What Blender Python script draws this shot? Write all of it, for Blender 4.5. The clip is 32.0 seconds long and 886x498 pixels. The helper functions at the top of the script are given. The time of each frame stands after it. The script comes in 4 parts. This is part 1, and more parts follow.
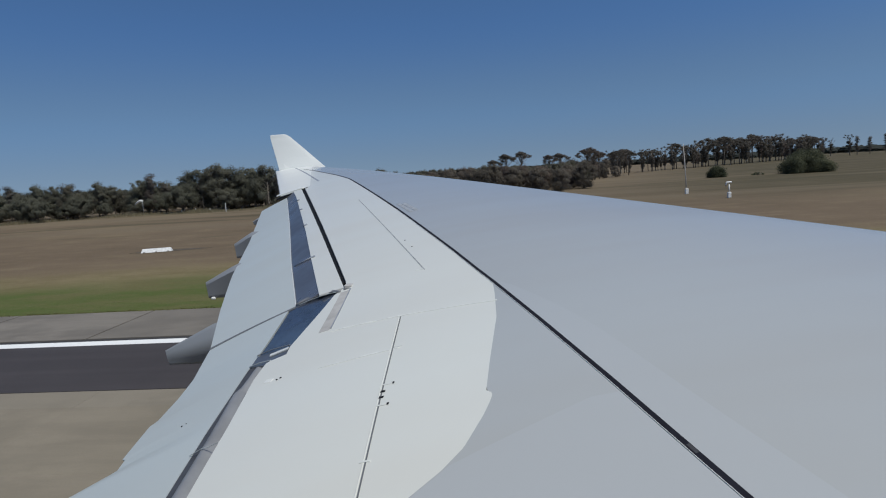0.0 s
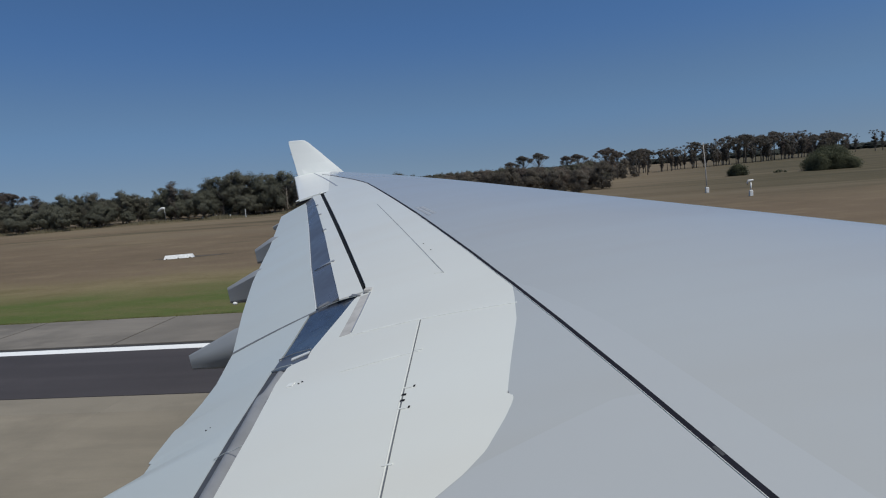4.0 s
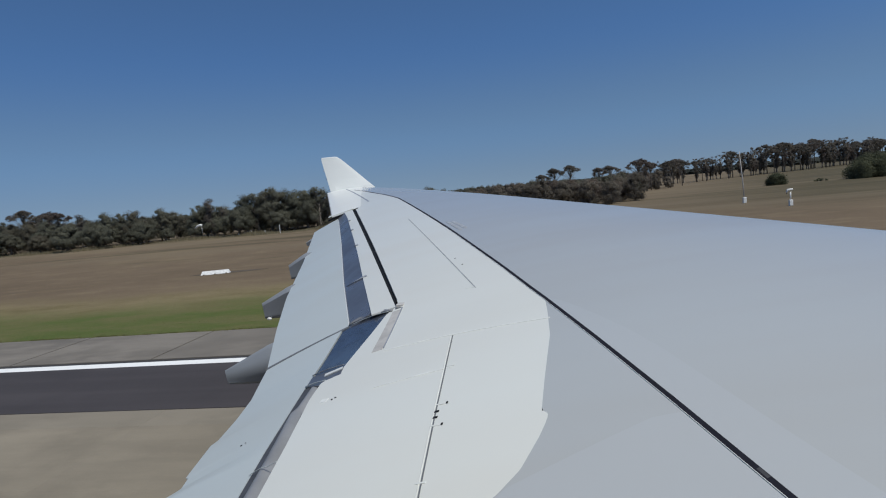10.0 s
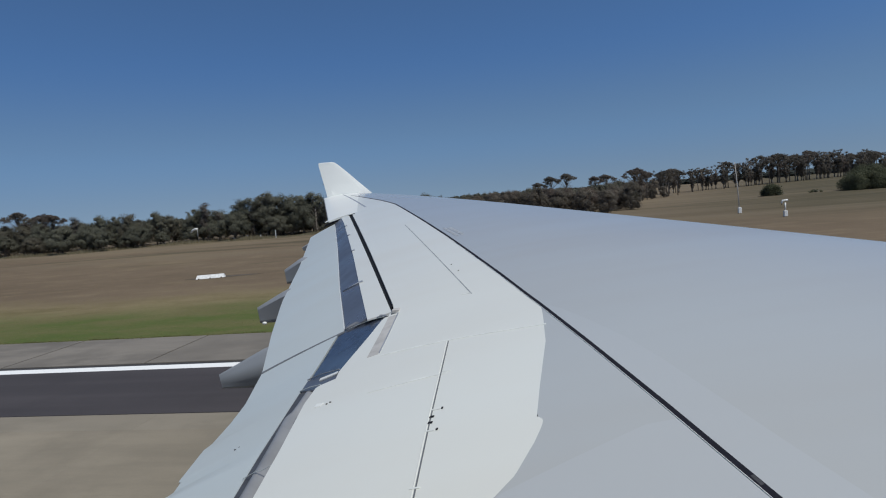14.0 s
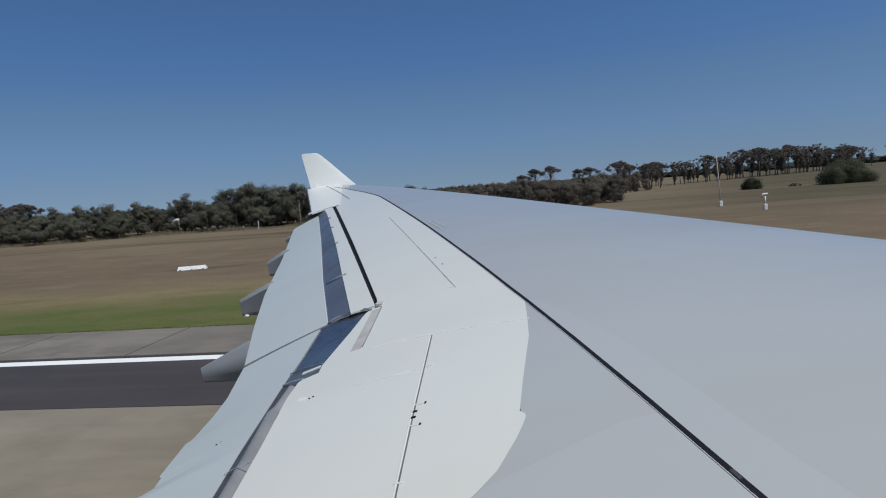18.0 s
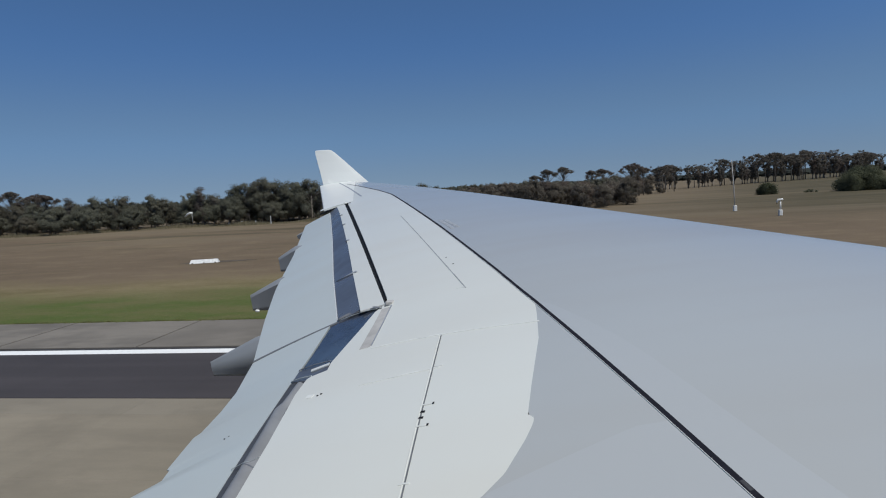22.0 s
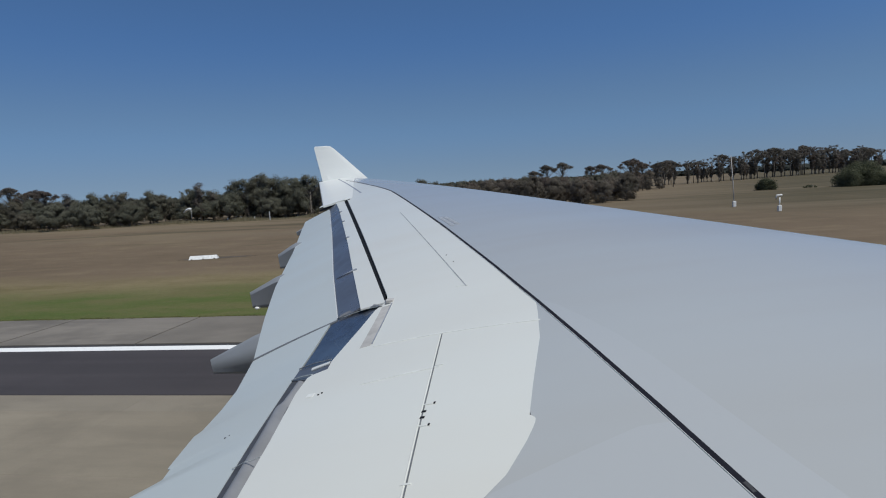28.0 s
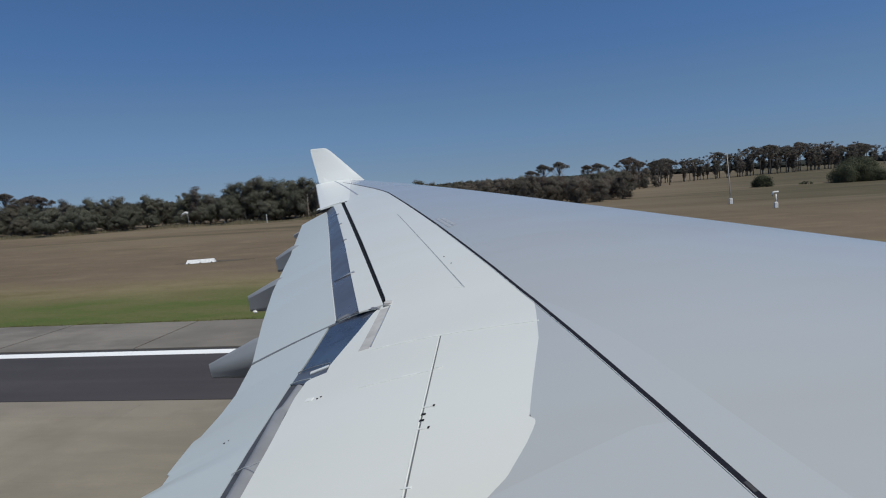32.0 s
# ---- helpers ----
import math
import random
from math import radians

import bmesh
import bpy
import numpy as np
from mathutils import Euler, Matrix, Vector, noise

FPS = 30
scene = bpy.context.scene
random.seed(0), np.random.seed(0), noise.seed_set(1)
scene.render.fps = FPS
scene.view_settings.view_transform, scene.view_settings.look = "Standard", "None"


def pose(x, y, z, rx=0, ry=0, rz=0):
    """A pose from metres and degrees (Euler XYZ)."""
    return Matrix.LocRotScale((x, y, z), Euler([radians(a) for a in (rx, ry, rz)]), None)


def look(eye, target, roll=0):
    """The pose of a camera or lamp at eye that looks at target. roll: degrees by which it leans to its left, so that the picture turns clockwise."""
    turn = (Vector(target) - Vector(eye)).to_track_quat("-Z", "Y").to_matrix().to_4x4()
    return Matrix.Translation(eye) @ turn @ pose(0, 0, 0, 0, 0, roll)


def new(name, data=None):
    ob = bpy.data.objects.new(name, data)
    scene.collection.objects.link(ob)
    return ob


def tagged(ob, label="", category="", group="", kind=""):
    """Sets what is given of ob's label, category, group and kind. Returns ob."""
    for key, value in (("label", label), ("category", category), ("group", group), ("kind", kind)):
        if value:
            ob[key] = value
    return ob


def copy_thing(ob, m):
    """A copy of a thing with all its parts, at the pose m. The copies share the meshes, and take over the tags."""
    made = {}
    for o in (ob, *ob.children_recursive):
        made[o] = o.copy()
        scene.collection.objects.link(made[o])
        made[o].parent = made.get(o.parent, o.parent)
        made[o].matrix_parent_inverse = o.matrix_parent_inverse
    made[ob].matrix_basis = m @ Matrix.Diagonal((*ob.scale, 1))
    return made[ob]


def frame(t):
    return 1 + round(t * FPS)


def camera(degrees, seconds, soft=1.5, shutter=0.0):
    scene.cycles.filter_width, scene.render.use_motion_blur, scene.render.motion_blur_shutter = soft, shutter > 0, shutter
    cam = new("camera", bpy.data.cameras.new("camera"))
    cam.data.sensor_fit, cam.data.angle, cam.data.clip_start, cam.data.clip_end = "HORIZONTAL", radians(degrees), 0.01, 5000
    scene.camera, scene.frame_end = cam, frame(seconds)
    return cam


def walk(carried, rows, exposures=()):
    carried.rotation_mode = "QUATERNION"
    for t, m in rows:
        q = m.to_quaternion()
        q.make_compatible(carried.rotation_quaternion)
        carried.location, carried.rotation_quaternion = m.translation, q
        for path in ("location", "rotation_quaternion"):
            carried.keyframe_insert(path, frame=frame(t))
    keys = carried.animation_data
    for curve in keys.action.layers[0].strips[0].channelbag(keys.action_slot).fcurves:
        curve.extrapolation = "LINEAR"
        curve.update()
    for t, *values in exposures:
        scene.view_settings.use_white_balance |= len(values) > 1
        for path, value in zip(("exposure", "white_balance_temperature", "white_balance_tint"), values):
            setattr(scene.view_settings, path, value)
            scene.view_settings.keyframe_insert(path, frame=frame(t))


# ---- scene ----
cam = camera(73.0, 32.0, 1.1)
# seconds, yaw aft of the beam, pitch, roll, and the sway of the eye in metres
ROWS = [
    (0, 5.060, -7.302, -3.443, 0.013, -0.019, -0.026),
    (0.5, 5.665, -7.271, -3.448, 0.008, -0.022, -0.033),
    (1, 6.039, -7.273, -3.634, 0.012, -0.021, -0.026),
    (1.5, 6.102, -7.213, -3.747, 0.012, -0.026, -0.023),
    (2, 5.853, -7.012, -3.826, 0.009, -0.029, -0.032),
    (2.5, 5.891, -7.184, -3.806, 0.011, -0.015, -0.028),
    (3, 6.129, -6.935, -3.882, -0.000, -0.028, -0.024),
    (3.5, 6.539, -6.881, -4.058, 0.002, -0.025, -0.026),
    (5.5, 7.250, -7.120, -5.358, 0.011, -0.013, -0.023),
    (6, 7.721, -7.067, -5.233, 0.003, -0.019, -0.022),
    (6.5, 8.291, -6.655, -5.275, 0.012, -0.016, -0.019),
    (7, 9.116, -6.154, -5.414, 0.007, -0.012, -0.024),
    (7.5, 9.654, -5.749, -5.445, 0.006, -0.008, -0.014),
    (8, 9.993, -5.252, -5.585, 0.006, -0.014, -0.017),
    (8.5, 9.778, -5.231, -5.230, 0.003, -0.014, -0.011),
    (9, 9.889, -5.106, -5.244, 0.008, -0.017, -0.018),
    (9.5, 9.588, -5.247, -5.340, 0.006, -0.010, -0.019),
    (10, 9.687, -5.349, -5.214, 0.003, -0.007, -0.011),
    (10.5, 9.908, -5.200, -5.023, 0.007, -0.006, -0.015),
    (11, 9.977, -4.896, -4.734, 0.005, -0.012, -0.013),
    (11.5, 9.938, -4.962, -4.378, 0.007, -0.012, -0.018),
    (12, 10.073, -5.338, -4.329, -0.001, -0.003, -0.006),
    (12.5, 9.981, -4.811, -4.545, 0.007, -0.004, -0.011),
    (13, 10.052, -4.824, -4.547, -0.000, -0.024, -0.021),
    (13.5, 9.538, -5.145, -4.924, -0.005, -0.017, -0.001),
    (14, 9.240, -4.734, -4.536, -0.004, -0.022, -0.022),
    (14.5, 9.120, -5.225, -4.714, -0.004, 0.011, 0.013),
    (16.5, 7.594, -5.534, -4.738, -0.003, -0.010, -0.005),
    (17, 7.663, -5.997, -4.568, -0.004, 0.000, 0.002),
    (17.5, 7.769, -5.988, -4.610, -0.004, -0.003, 0.005),
    (18, 7.794, -5.642, -4.221, -0.001, -0.002, -0.000),
    (18.5, 7.907, -5.730, -4.508, 0.004, 0.010, 0.008),
    (19, 7.613, -5.735, -4.089, -0.005, -0.001, 0.000),
    (19.5, 7.720, -6.251, -4.253, -0.001, 0.015, 0.010),
    (20, 7.553, -6.109, -3.659, -0.004, 0.007, 0.017),
    (20.5, 7.863, -6.177, -3.682, -0.004, 0.002, 0.006),
    (21, 8.239, -6.408, -3.666, -0.011, 0.017, 0.025),
    (21.5, 8.498, -5.931, -3.311, -0.010, 0.010, 0.013),
    (22, 8.833, -5.697, -3.062, -0.007, 0.016, 0.014),
    (22.5, 8.914, -5.596, -3.097, -0.012, 0.028, 0.023),
    (23, 8.984, -5.170, -3.318, -0.010, 0.025, 0.014),
    (23.5, 8.717, -5.161, -2.892, -0.022, 0.021, 0.036),
    (24, 8.576, -4.973, -3.096, -0.010, 0.035, 0.020),
    (24.5, 8.329, -4.946, -3.127, -0.016, 0.029, 0.028),
    (25, 8.557, -5.237, -3.319, -0.019, 0.035, 0.037),
    (25.5, 8.558, -5.130, -3.373, -0.020, 0.037, 0.030),
    (27.5, 8.811, -6.120, -3.159, -0.031, 0.056, 0.048),
    (28, 8.767, -6.120, -3.094, -0.026, 0.036, 0.043),
    (28.5, 8.787, -6.378, -3.287, -0.026, 0.035, 0.049),
    (29, 9.261, -6.639, -3.869, -0.028, 0.043, 0.049),
    (29.5, 9.812, -6.485, -3.918, -0.024, 0.051, 0.056),
    (30, 9.855, -6.300, -4.137, -0.028, 0.045, 0.045),
    (30.5, 9.531, -6.424, -4.162, -0.027, 0.056, 0.054),
    (31, 9.150, -6.152, -3.830, -0.019, 0.048, 0.046),
    (31.5, 8.784, -5.986, -3.568, -0.027, 0.035, 0.054),
    (32, 8.538, -6.070, -3.772, -0.026, 0.047, 0.055),
]

EYE = Vector((0.0, 0.0, 5.5))
path_rows = []
for t, yaw, pitch, roll, dx, dy, dz in ROWS:
    a, b = radians(yaw), radians(pitch)
    eye = EYE + Vector((dx, dy, dz))
    ahead = Vector((-math.sin(a) * math.cos(b), math.cos(a) * math.cos(b), math.sin(b)))
    path_rows.append((t, look(eye, eye + ahead * 10, roll)))
walk(cam, path_rows, [(0.0, -0.06, 6330, 8), (3.5, -0.08, 6330, 8), (8.0, 0.0, 6330, 8), (32.0, 0.0, 6330, 8)])

# ---------------------------------------------------------------- light
SUN_TO = Vector((0.42, -0.33, 0.845)).normalized()
elev = math.asin(SUN_TO.z)
world = bpy.data.worlds.new("sky")
scene.world = world
world.use_nodes = True
wn = world.node_tree
wn.nodes.clear()
sky = wn.nodes.new("ShaderNodeTexSky")
sky.sky_type = "NISHITA"
sky.sun_disc = False
sky.sun_elevation = elev
sky.sun_rotation = math.atan2(SUN_TO.x, SUN_TO.y)
sky.altitude = 1500
sky.air_density = 0.75
sky.dust_density = 1.0
sky.ozone_density = 3.2
bg = wn.nodes.new("ShaderNodeBackground")
bg.inputs["Strength"].default_value = 0.128
wo = wn.nodes.new("ShaderNodeOutputWorld")
# clear, haze-free air: the horizon takes the tone of the sky a little above it
aim = wn.nodes.new("ShaderNodeTexCoord")
lift = wn.nodes.new("ShaderNodeMapping")
lift.inputs["Location"].default_value = (0.0, 0.0, 0.175)
wn.links.new(aim.outputs["Generated"], lift.inputs["Vector"])
wn.links.new(lift.outputs["Vector"], sky.inputs["Vector"])
# a little dust low down greys the horizon and leaves the upper sky a purer blue
height = wn.nodes.new("ShaderNodeSeparateXYZ")
wn.links.new(aim.outputs["Generated"], height.inputs[0])
dust = wn.nodes.new("ShaderNodeValToRGB")
dust.color_ramp.interpolation = "EASE"
stops = ((0.0, (0.96, 0.81, 0.63)), (0.10, (0.90, 0.92, 0.82)), (0.24, (0.705, 0.895, 0.985)), (0.7, (0.86, 0.88, 0.88)))
while len(dust.color_ramp.elements) < len(stops):
    dust.color_ramp.elements.new(0.5)
for e, (p, c) in zip(dust.color_ramp.elements, stops):
    e.position = p
    e.color = (*c, 1.0)
wn.links.new(height.outputs["Z"], dust.inputs["Fac"])
haze = wn.nodes.new("ShaderNodeMix")
haze.data_type = "RGBA"
haze.blend_type = "MULTIPLY"
haze.inputs[0].default_value = 1.0
wn.links.new(sky.outputs[0], haze.inputs[6])
wn.links.new(dust.outputs["Color"], haze.inputs[7])
wn.links.new(haze.outputs[2], bg.inputs["Color"])
wn.links.new(bg.outputs[0], wo.inputs["Surface"])
sun_data = bpy.data.lights.new("sun", "SUN")
sun_data.energy = 3.32
sun_data.angle = radians(0.53)
sun_data.color = (1.0, 0.96, 0.90)
sun = new("sun", sun_data)
sun.matrix_world = look(SUN_TO * 200, (0, 0, 0))


# ---------------------------------------------------------------- materials
class Nodes:
    """A material's node tree with short calls."""

    def __init__(self, name):
        self.mat = bpy.data.materials.new(name)
        self.mat.use_nodes = True
        self.tree = self.mat.node_tree
        self.bsdf = self.tree.nodes["Principled BSDF"]

    def add(self, kind, **inputs):
        n = self.tree.nodes.new(kind)
        for k, v in inputs.items():
            n.inputs[k.replace("_", " ")].default_value = v
        return n

    def link(self, a, b):
        self.tree.links.new(a, b)

    def coords(self, scale=(1, 1, 1), world_space=True):
        if world_space:
            src = self.add("ShaderNodeNewGeometry").outputs["Position"]
        else:
            src = self.add("ShaderNodeTexCoord").outputs["Object"]
        m = self.add("ShaderNodeMapping")
        m.inputs["Scale"].default_value = scale
        self.link(src, m.inputs["Vector"])
        return m.outputs["Vector"]

    def noise(self, vec, scale, detail=6.0, rough=0.6):
        n = self.add("ShaderNodeTexNoise", Scale=scale, Detail=detail, Roughness=rough)
        self.link(vec, n.inputs["Vector"])
        return n.outputs["Fac"]

    def ramp(self, fac, stops):
        r = self.add("ShaderNodeValToRGB")
        el = r.color_ramp.elements
        while len(el) < len(stops):
            el.new(0.5)
        for e, (p, c) in zip(el, stops):
            e.position = p
            e.color = (*c, 1.0)
        self.link(fac, r.inputs["Fac"])
        return r.outputs["Color"]

    def mix(self, fac, a, b, mode="MIX"):
        m = self.tree.nodes.new("ShaderNodeMix")
        m.data_type = "RGBA"
        m.blend_type = mode
        for sock, v in ((m.inputs[0], fac), (m.inputs[6], a), (m.inputs[7], b)):
            if isinstance(v, (int, float)):
                sock.default_value = v
            elif isinstance(v, tuple):
                sock.default_value = (*v, 1.0)
            else:
                self.link(v, sock)
        return m.outputs[2]

    def math(self, op, a, b=0.0, c=0.0):
        m = self.tree.nodes.new("ShaderNodeMath")
        m.operation = op
        for sock, v in zip(m.inputs, (a, b, c)):
            if isinstance(v, (int, float)):
                sock.default_value = v
            else:
                self.link(v, sock)
        return m.outputs[0]

    def span(self, fac, lo, hi, out0=0.0, out1=1.0):
        m = self.add("ShaderNodeMapRange")
        m.interpolation_type = "SMOOTHSTEP"
        for k, v in zip((1, 2, 3, 4), (lo, hi, out0, out1)):
            m.inputs[k].default_value = v
        self.link(fac, m.inputs[0])
        return m.outputs[0]

    def axis(self, vec, name):
        s = self.add("ShaderNodeSeparateXYZ")
        self.link(vec, s.inputs[0])
        return s.outputs[name]

    def bump(self, height, strength, distance):
        b = self.add("ShaderNodeBump", Strength=strength, Distance=distance)
        self.link(height, b.inputs["Height"])
        self.link(b.outputs["Normal"], self.bsdf.inputs["Normal"])

    def finish(self, color, rough=0.6, metal=0.0, coat=0.0):
        self.bsdf.inputs["Coat Roughness"].default_value = 0.16
        for key, v in (("Base Color", color), ("Roughness", rough), ("Metallic", metal), ("Coat Weight", coat)):
            sock = self.bsdf.inputs[key]
            if isinstance(v, (int, float)):
                sock.default_value = v
            elif isinstance(v, tuple):
                sock.default_value = (*v, 1.0)
            else:
                self.link(v, sock)
        return self.mat


def painted(name, base, rough=0.35, dirt=0.06, streak=(0.5, 3.0, 1.0), coat=0.0):
    """Aircraft paint: faint soiling along the airflow, fine orange peel."""
    n = Nodes(name)
    p = n.coords(streak)
    big = n.noise(p, 0.35, 2.0, 0.45)
    fine = n.noise(n.coords((1, 1, 1)), 5.0, 2.0)
    dark = (base[0] * (1 - dirt * 1.2), base[1] * (1 - dirt * 2.2), base[2] * (1 - dirt * 3.2))
    col = n.mix(n.span(big, 0.3, 0.8, 0.0, 0.6), base, dark)
    col = n.mix(n.span(fine, 0.45, 0.8, 0.0, 0.12), col, tuple(c * (1 - dirt) for c in base))
    return n.finish(col, rough, 0.0, coat)


def plain(name, base, rough=0.5, metal=0.0, vary=0.25, scale=6.0):
    n = Nodes(name)
    f = n.noise(n.coords((1, 1, 1)), scale, 5.0)
    col = n.mix(n.span(f, 0.3, 0.75), base, tuple(c * (1 - vary) for c in base))
    return n.finish(col, n.span(f, 0.3, 0.7, rough - 0.05, rough + 0.08), metal)


def concrete(name, base, along=0.06, tone=0.22):
    """Weathered slab concrete with rubber and rain streaks along the runway."""
    n = Nodes(name)
    streaks = n.noise(n.coords((along, 1.0, 1.0)), 0.55, 6.0, 0.65)
    blot = n.noise(n.coords((1, 1, 1)), 0.23, 6.0, 0.6)
    grit = n.noise(n.coords((1, 1, 1)), 22.0, 4.0, 0.7)
    rnd = n.add("ShaderNodeObjectInfo").outputs["Random"]
    col = n.mix(n.span(streaks, 0.35, 0.7), base, tuple(c * (1 - tone) for c in base))
    col = n.mix(n.span(blot, 0.42, 0.68, 0.0, 0.8), col, tuple(c * (1 - tone * 1.5) for c in base))
    pale = n.noise(n.coords((0.5, 1.0, 1.0)), 0.6, 5.0, 0.6)
    col = n.mix(n.span(pale, 0.52, 0.72, 0.0, 0.5), col, tuple(c * 1.18 for c in base))
    col = n.mix(n.span(rnd, 0.0, 1.0, 0.0, 0.45), col, tuple(c * 0.72 for c in base))
    col = n.mix(n.span(grit, 0.35, 0.75, 0.0, 0.3), col, tuple(c * 0.7 for c in base))
    n.bump(grit, 0.3, 0.01)
    return n.finish(col, 0.85)


def asphalt(name, base):
    n = Nodes(name)
    streaks = n.noise(n.coords((0.05, 1.0, 1.0)), 0.8, 6.0, 0.6)
    blot = n.noise(n.coords((1, 1, 1)), 0.3, 5.0)
    grit = n.noise(n.coords((1, 1, 1)), 30.0, 3.0, 0.7)
    col = n.mix(n.span(streaks, 0.3, 0.75), base, tuple(c * 1.45 for c in base))
    col = n.mix(n.span(blot, 0.45, 0.8, 0.0, 0.6), col, tuple(c * 0.72 for c in base))
    col = n.mix(n.span(grit, 0.5, 0.8, 0.0, 0.4), col, tuple(c * 1.7 for c in base))
    n.bump(grit, 0.4, 0.01)
    return n.finish(col, 0.82)


def road_paint(name, base):
    """Thick white line paint with tyre grime drawn out along the runway."""
    n = Nodes(name)
    drawn = n.noise(n.coords((0.012, 1.0, 1.0)), 4.0, 4.0, 0.6)
    chips = n.noise(n.coords((0.6, 1.0, 1.0)), 6.0, 6.0, 0.7)
    col = n.mix(n.span(drawn, 0.48, 0.66, 0.0, 0.5), base, tuple(c * 0.6 for c in base))
    col = n.mix(n.span(chips, 0.58, 0.74, 0.0, 0.7), col, tuple(c * 0.4 for c in base))
    return n.finish(col, 0.7)


def field_material():
    """Dry paddock: green verge by the pavement, straw and bare brown earth further out."""
    n = Nodes("dry_grass")
    pos = n.coords((1, 1, 1))
    far = n.axis(pos, "Y")
    wav = n.noise(n.coords((0.035, 0.06, 1.0)), 1.0, 6.0, 0.62)
    edge = n.math("ADD", far, n.math("MULTIPLY", n.math("SUBTRACT", wav, 0.5), 26.0))
    big = n.noise(n.coords((0.022, 0.03, 1.0)), 1.0, 8.0, 0.7)
    mid = n.noise(n.coords((0.18, 0.4, 1.0)), 1.0, 7.0, 0.68)
    fine = n.noise(n.coords((1, 1, 1)), 3.5, 5.0, 0.7)
    brown = n.ramp(big, [(0.30, (0.126, 0.096, 0.064)), (0.50, (0.166, 0.126, 0.085)), (0.62, (0.205, 0.160, 0.102)), (0.75, (0.158, 0.124, 0.078))])
    straw = n.mix(n.span(mid, 0.4, 0.7), (0.215, 0.175, 0.098), (0.150, 0.125, 0.062))
    green = n.mix(n.span(mid, 0.35, 0.7), (0.088, 0.118, 0.034), (0.135, 0.130, 0.056))
    brown = n.mix(n.span(mid, 0.48, 0.72, 0.0, 0.55), brown, (0.240, 0.188, 0.118))
    patch = n.noise(n.coords((0.05, 0.16, 1.0)), 1.0, 5.0, 0.6)
    brown = n.mix(n.span(patch, 0.58, 0.72, 0.0, 0.5), brown, (0.085, 0.075, 0.045))
    green = n.mix(n.span(patch, 0.55, 0.75, 0.0, 0.6), green, (0.15, 0.125, 0.06))
    col = n.mix(n.span(edge, 29.0, 38.0), green, straw)
    col = n.mix(n.span(edge, 36.0, 46.0), col, brown)
    col = n.mix(n.span(edge, 98.0, 112.0, 0.0, 0.3), col, (0.205, 0.168, 0.114))
    ahead = n.math("ADD", n.axis(pos, "X"), n.math("MULTIPLY", far, -0.35))
    lush = n.math("MULTIPLY", n.span(ahead, -45.0, 20.0, 0.0, 0.95), n.span(edge, 60.0, 110.0))
    col = n.mix(lush, col, n.mix(n.span(patch, 0.4, 0.65), (0.102, 0.086, 0.054), (0.078, 0.070, 0.043)))
    drift = n.noise(n.coords((0.010, 0.085, 1.0)), 1.0, 5.0, 0.6)
    beyond = n.span(far, 62.0, 90.0)
    col = n.mix(n.math("MULTIPLY", n.span(drift, 0.50, 0.64, 0.0, 0.55), beyond), col, (0.178, 0.145, 0.100))
    col = n.mix(n.math("MULTIPLY", n.span(drift, 0.36, 0.48, 0.7, 0.0), beyond), col, (0.084, 0.074, 0.047))
    col = n.mix(n.span(fine, 0.35, 0.75, 0.0, 0.35), col, n.mix(0.5, col, (0.05, 0.04, 0.02)))
    n.bump(fine, 0.6, 0.08)
    n.bsdf.inputs["Specular IOR Level"].default_value = 0.08
    return n.finish(col, 0.95)


def foliage(name, base, light):
    n = Nodes(name)
    rnd = n.add("ShaderNodeObjectInfo").outputs["Random"]
    isl = n.add("ShaderNodeNewGeometry").outputs["Random Per Island"]
    col = n.mix(n.span(isl, 0.0, 1.0), base, light)
    col = n.mix(n.span(rnd, 0.0, 0.55, 0.5, 0.0), col, tuple(c * 0.62 for c in base))
    col = n.mix(n.span(rnd, 0.5, 1.0, 0.0, 0.5), col, (base[0] * 1.05, base[1] * 0.86, base[2] * 0.88))
    n.finish(col, 0.85)
    n.bsdf.inputs["Specular IOR Level"].default_value = 0.15
    glow = n.add("ShaderNodeBsdfTranslucent")
    n.link(col, glow.inputs["Color"])
    both = n.add("ShaderNodeMixShader", Fac=0.5)
    n.link(n.bsdf.outputs[0], both.inputs[1])
    n.link(glow.outputs[0], both.inputs[2])
    n.link(both.outputs[0], n.tree.nodes["Material Output"].inputs["Surface"])
    return n.mat


M_WHITE = painted("white_wing_paint", (0.700, 0.715, 0.668), 0.32, 0.035, (0.5, 3.0, 1.0), 0.3)
M_GREY = painted("grey_wing_paint", (0.441, 0.464, 0.466), 0.27, 0.045, (0.5, 3.0, 1.0), 0.5)
M_FLAP = painted("pale_flap_paint", (0.525, 0.572, 0.568), 0.36, 0.04)
M_LET = painted("winglet_paint", (0.765, 0.78, 0.742), 0.35, 0.02)
M_SHEEN = painted("light_grey_wing_paint", (0.451, 0.4735, 0.478), 0.27, 0.02, (0.5, 3.0, 1.0), 0.5)
M_BELLY = painted("grey_underside_paint", (0.36, 0.38, 0.41), 0.45, 0.08)
M_FAIR = painted("fairing_paint", (0.255, 0.276, 0.300), 0.45, 0.07)
M_BLACK = plain("dark_sealant", (0.014, 0.015, 0.019), 0.75, 0.0, 0.3)
M_LONG = plain("slate_sealant", (0.018, 0.0185, 0.026), 0.75, 0.0, 0.3, 8.0)
M_LONG.node_tree.nodes["Principled BSDF"].inputs["Specular IOR Level"].default_value = 0.12
M_WORN = plain("worn_sealant", (0.060, 0.060, 0.064), 0.7, 0.0, 0.5, 30.0)
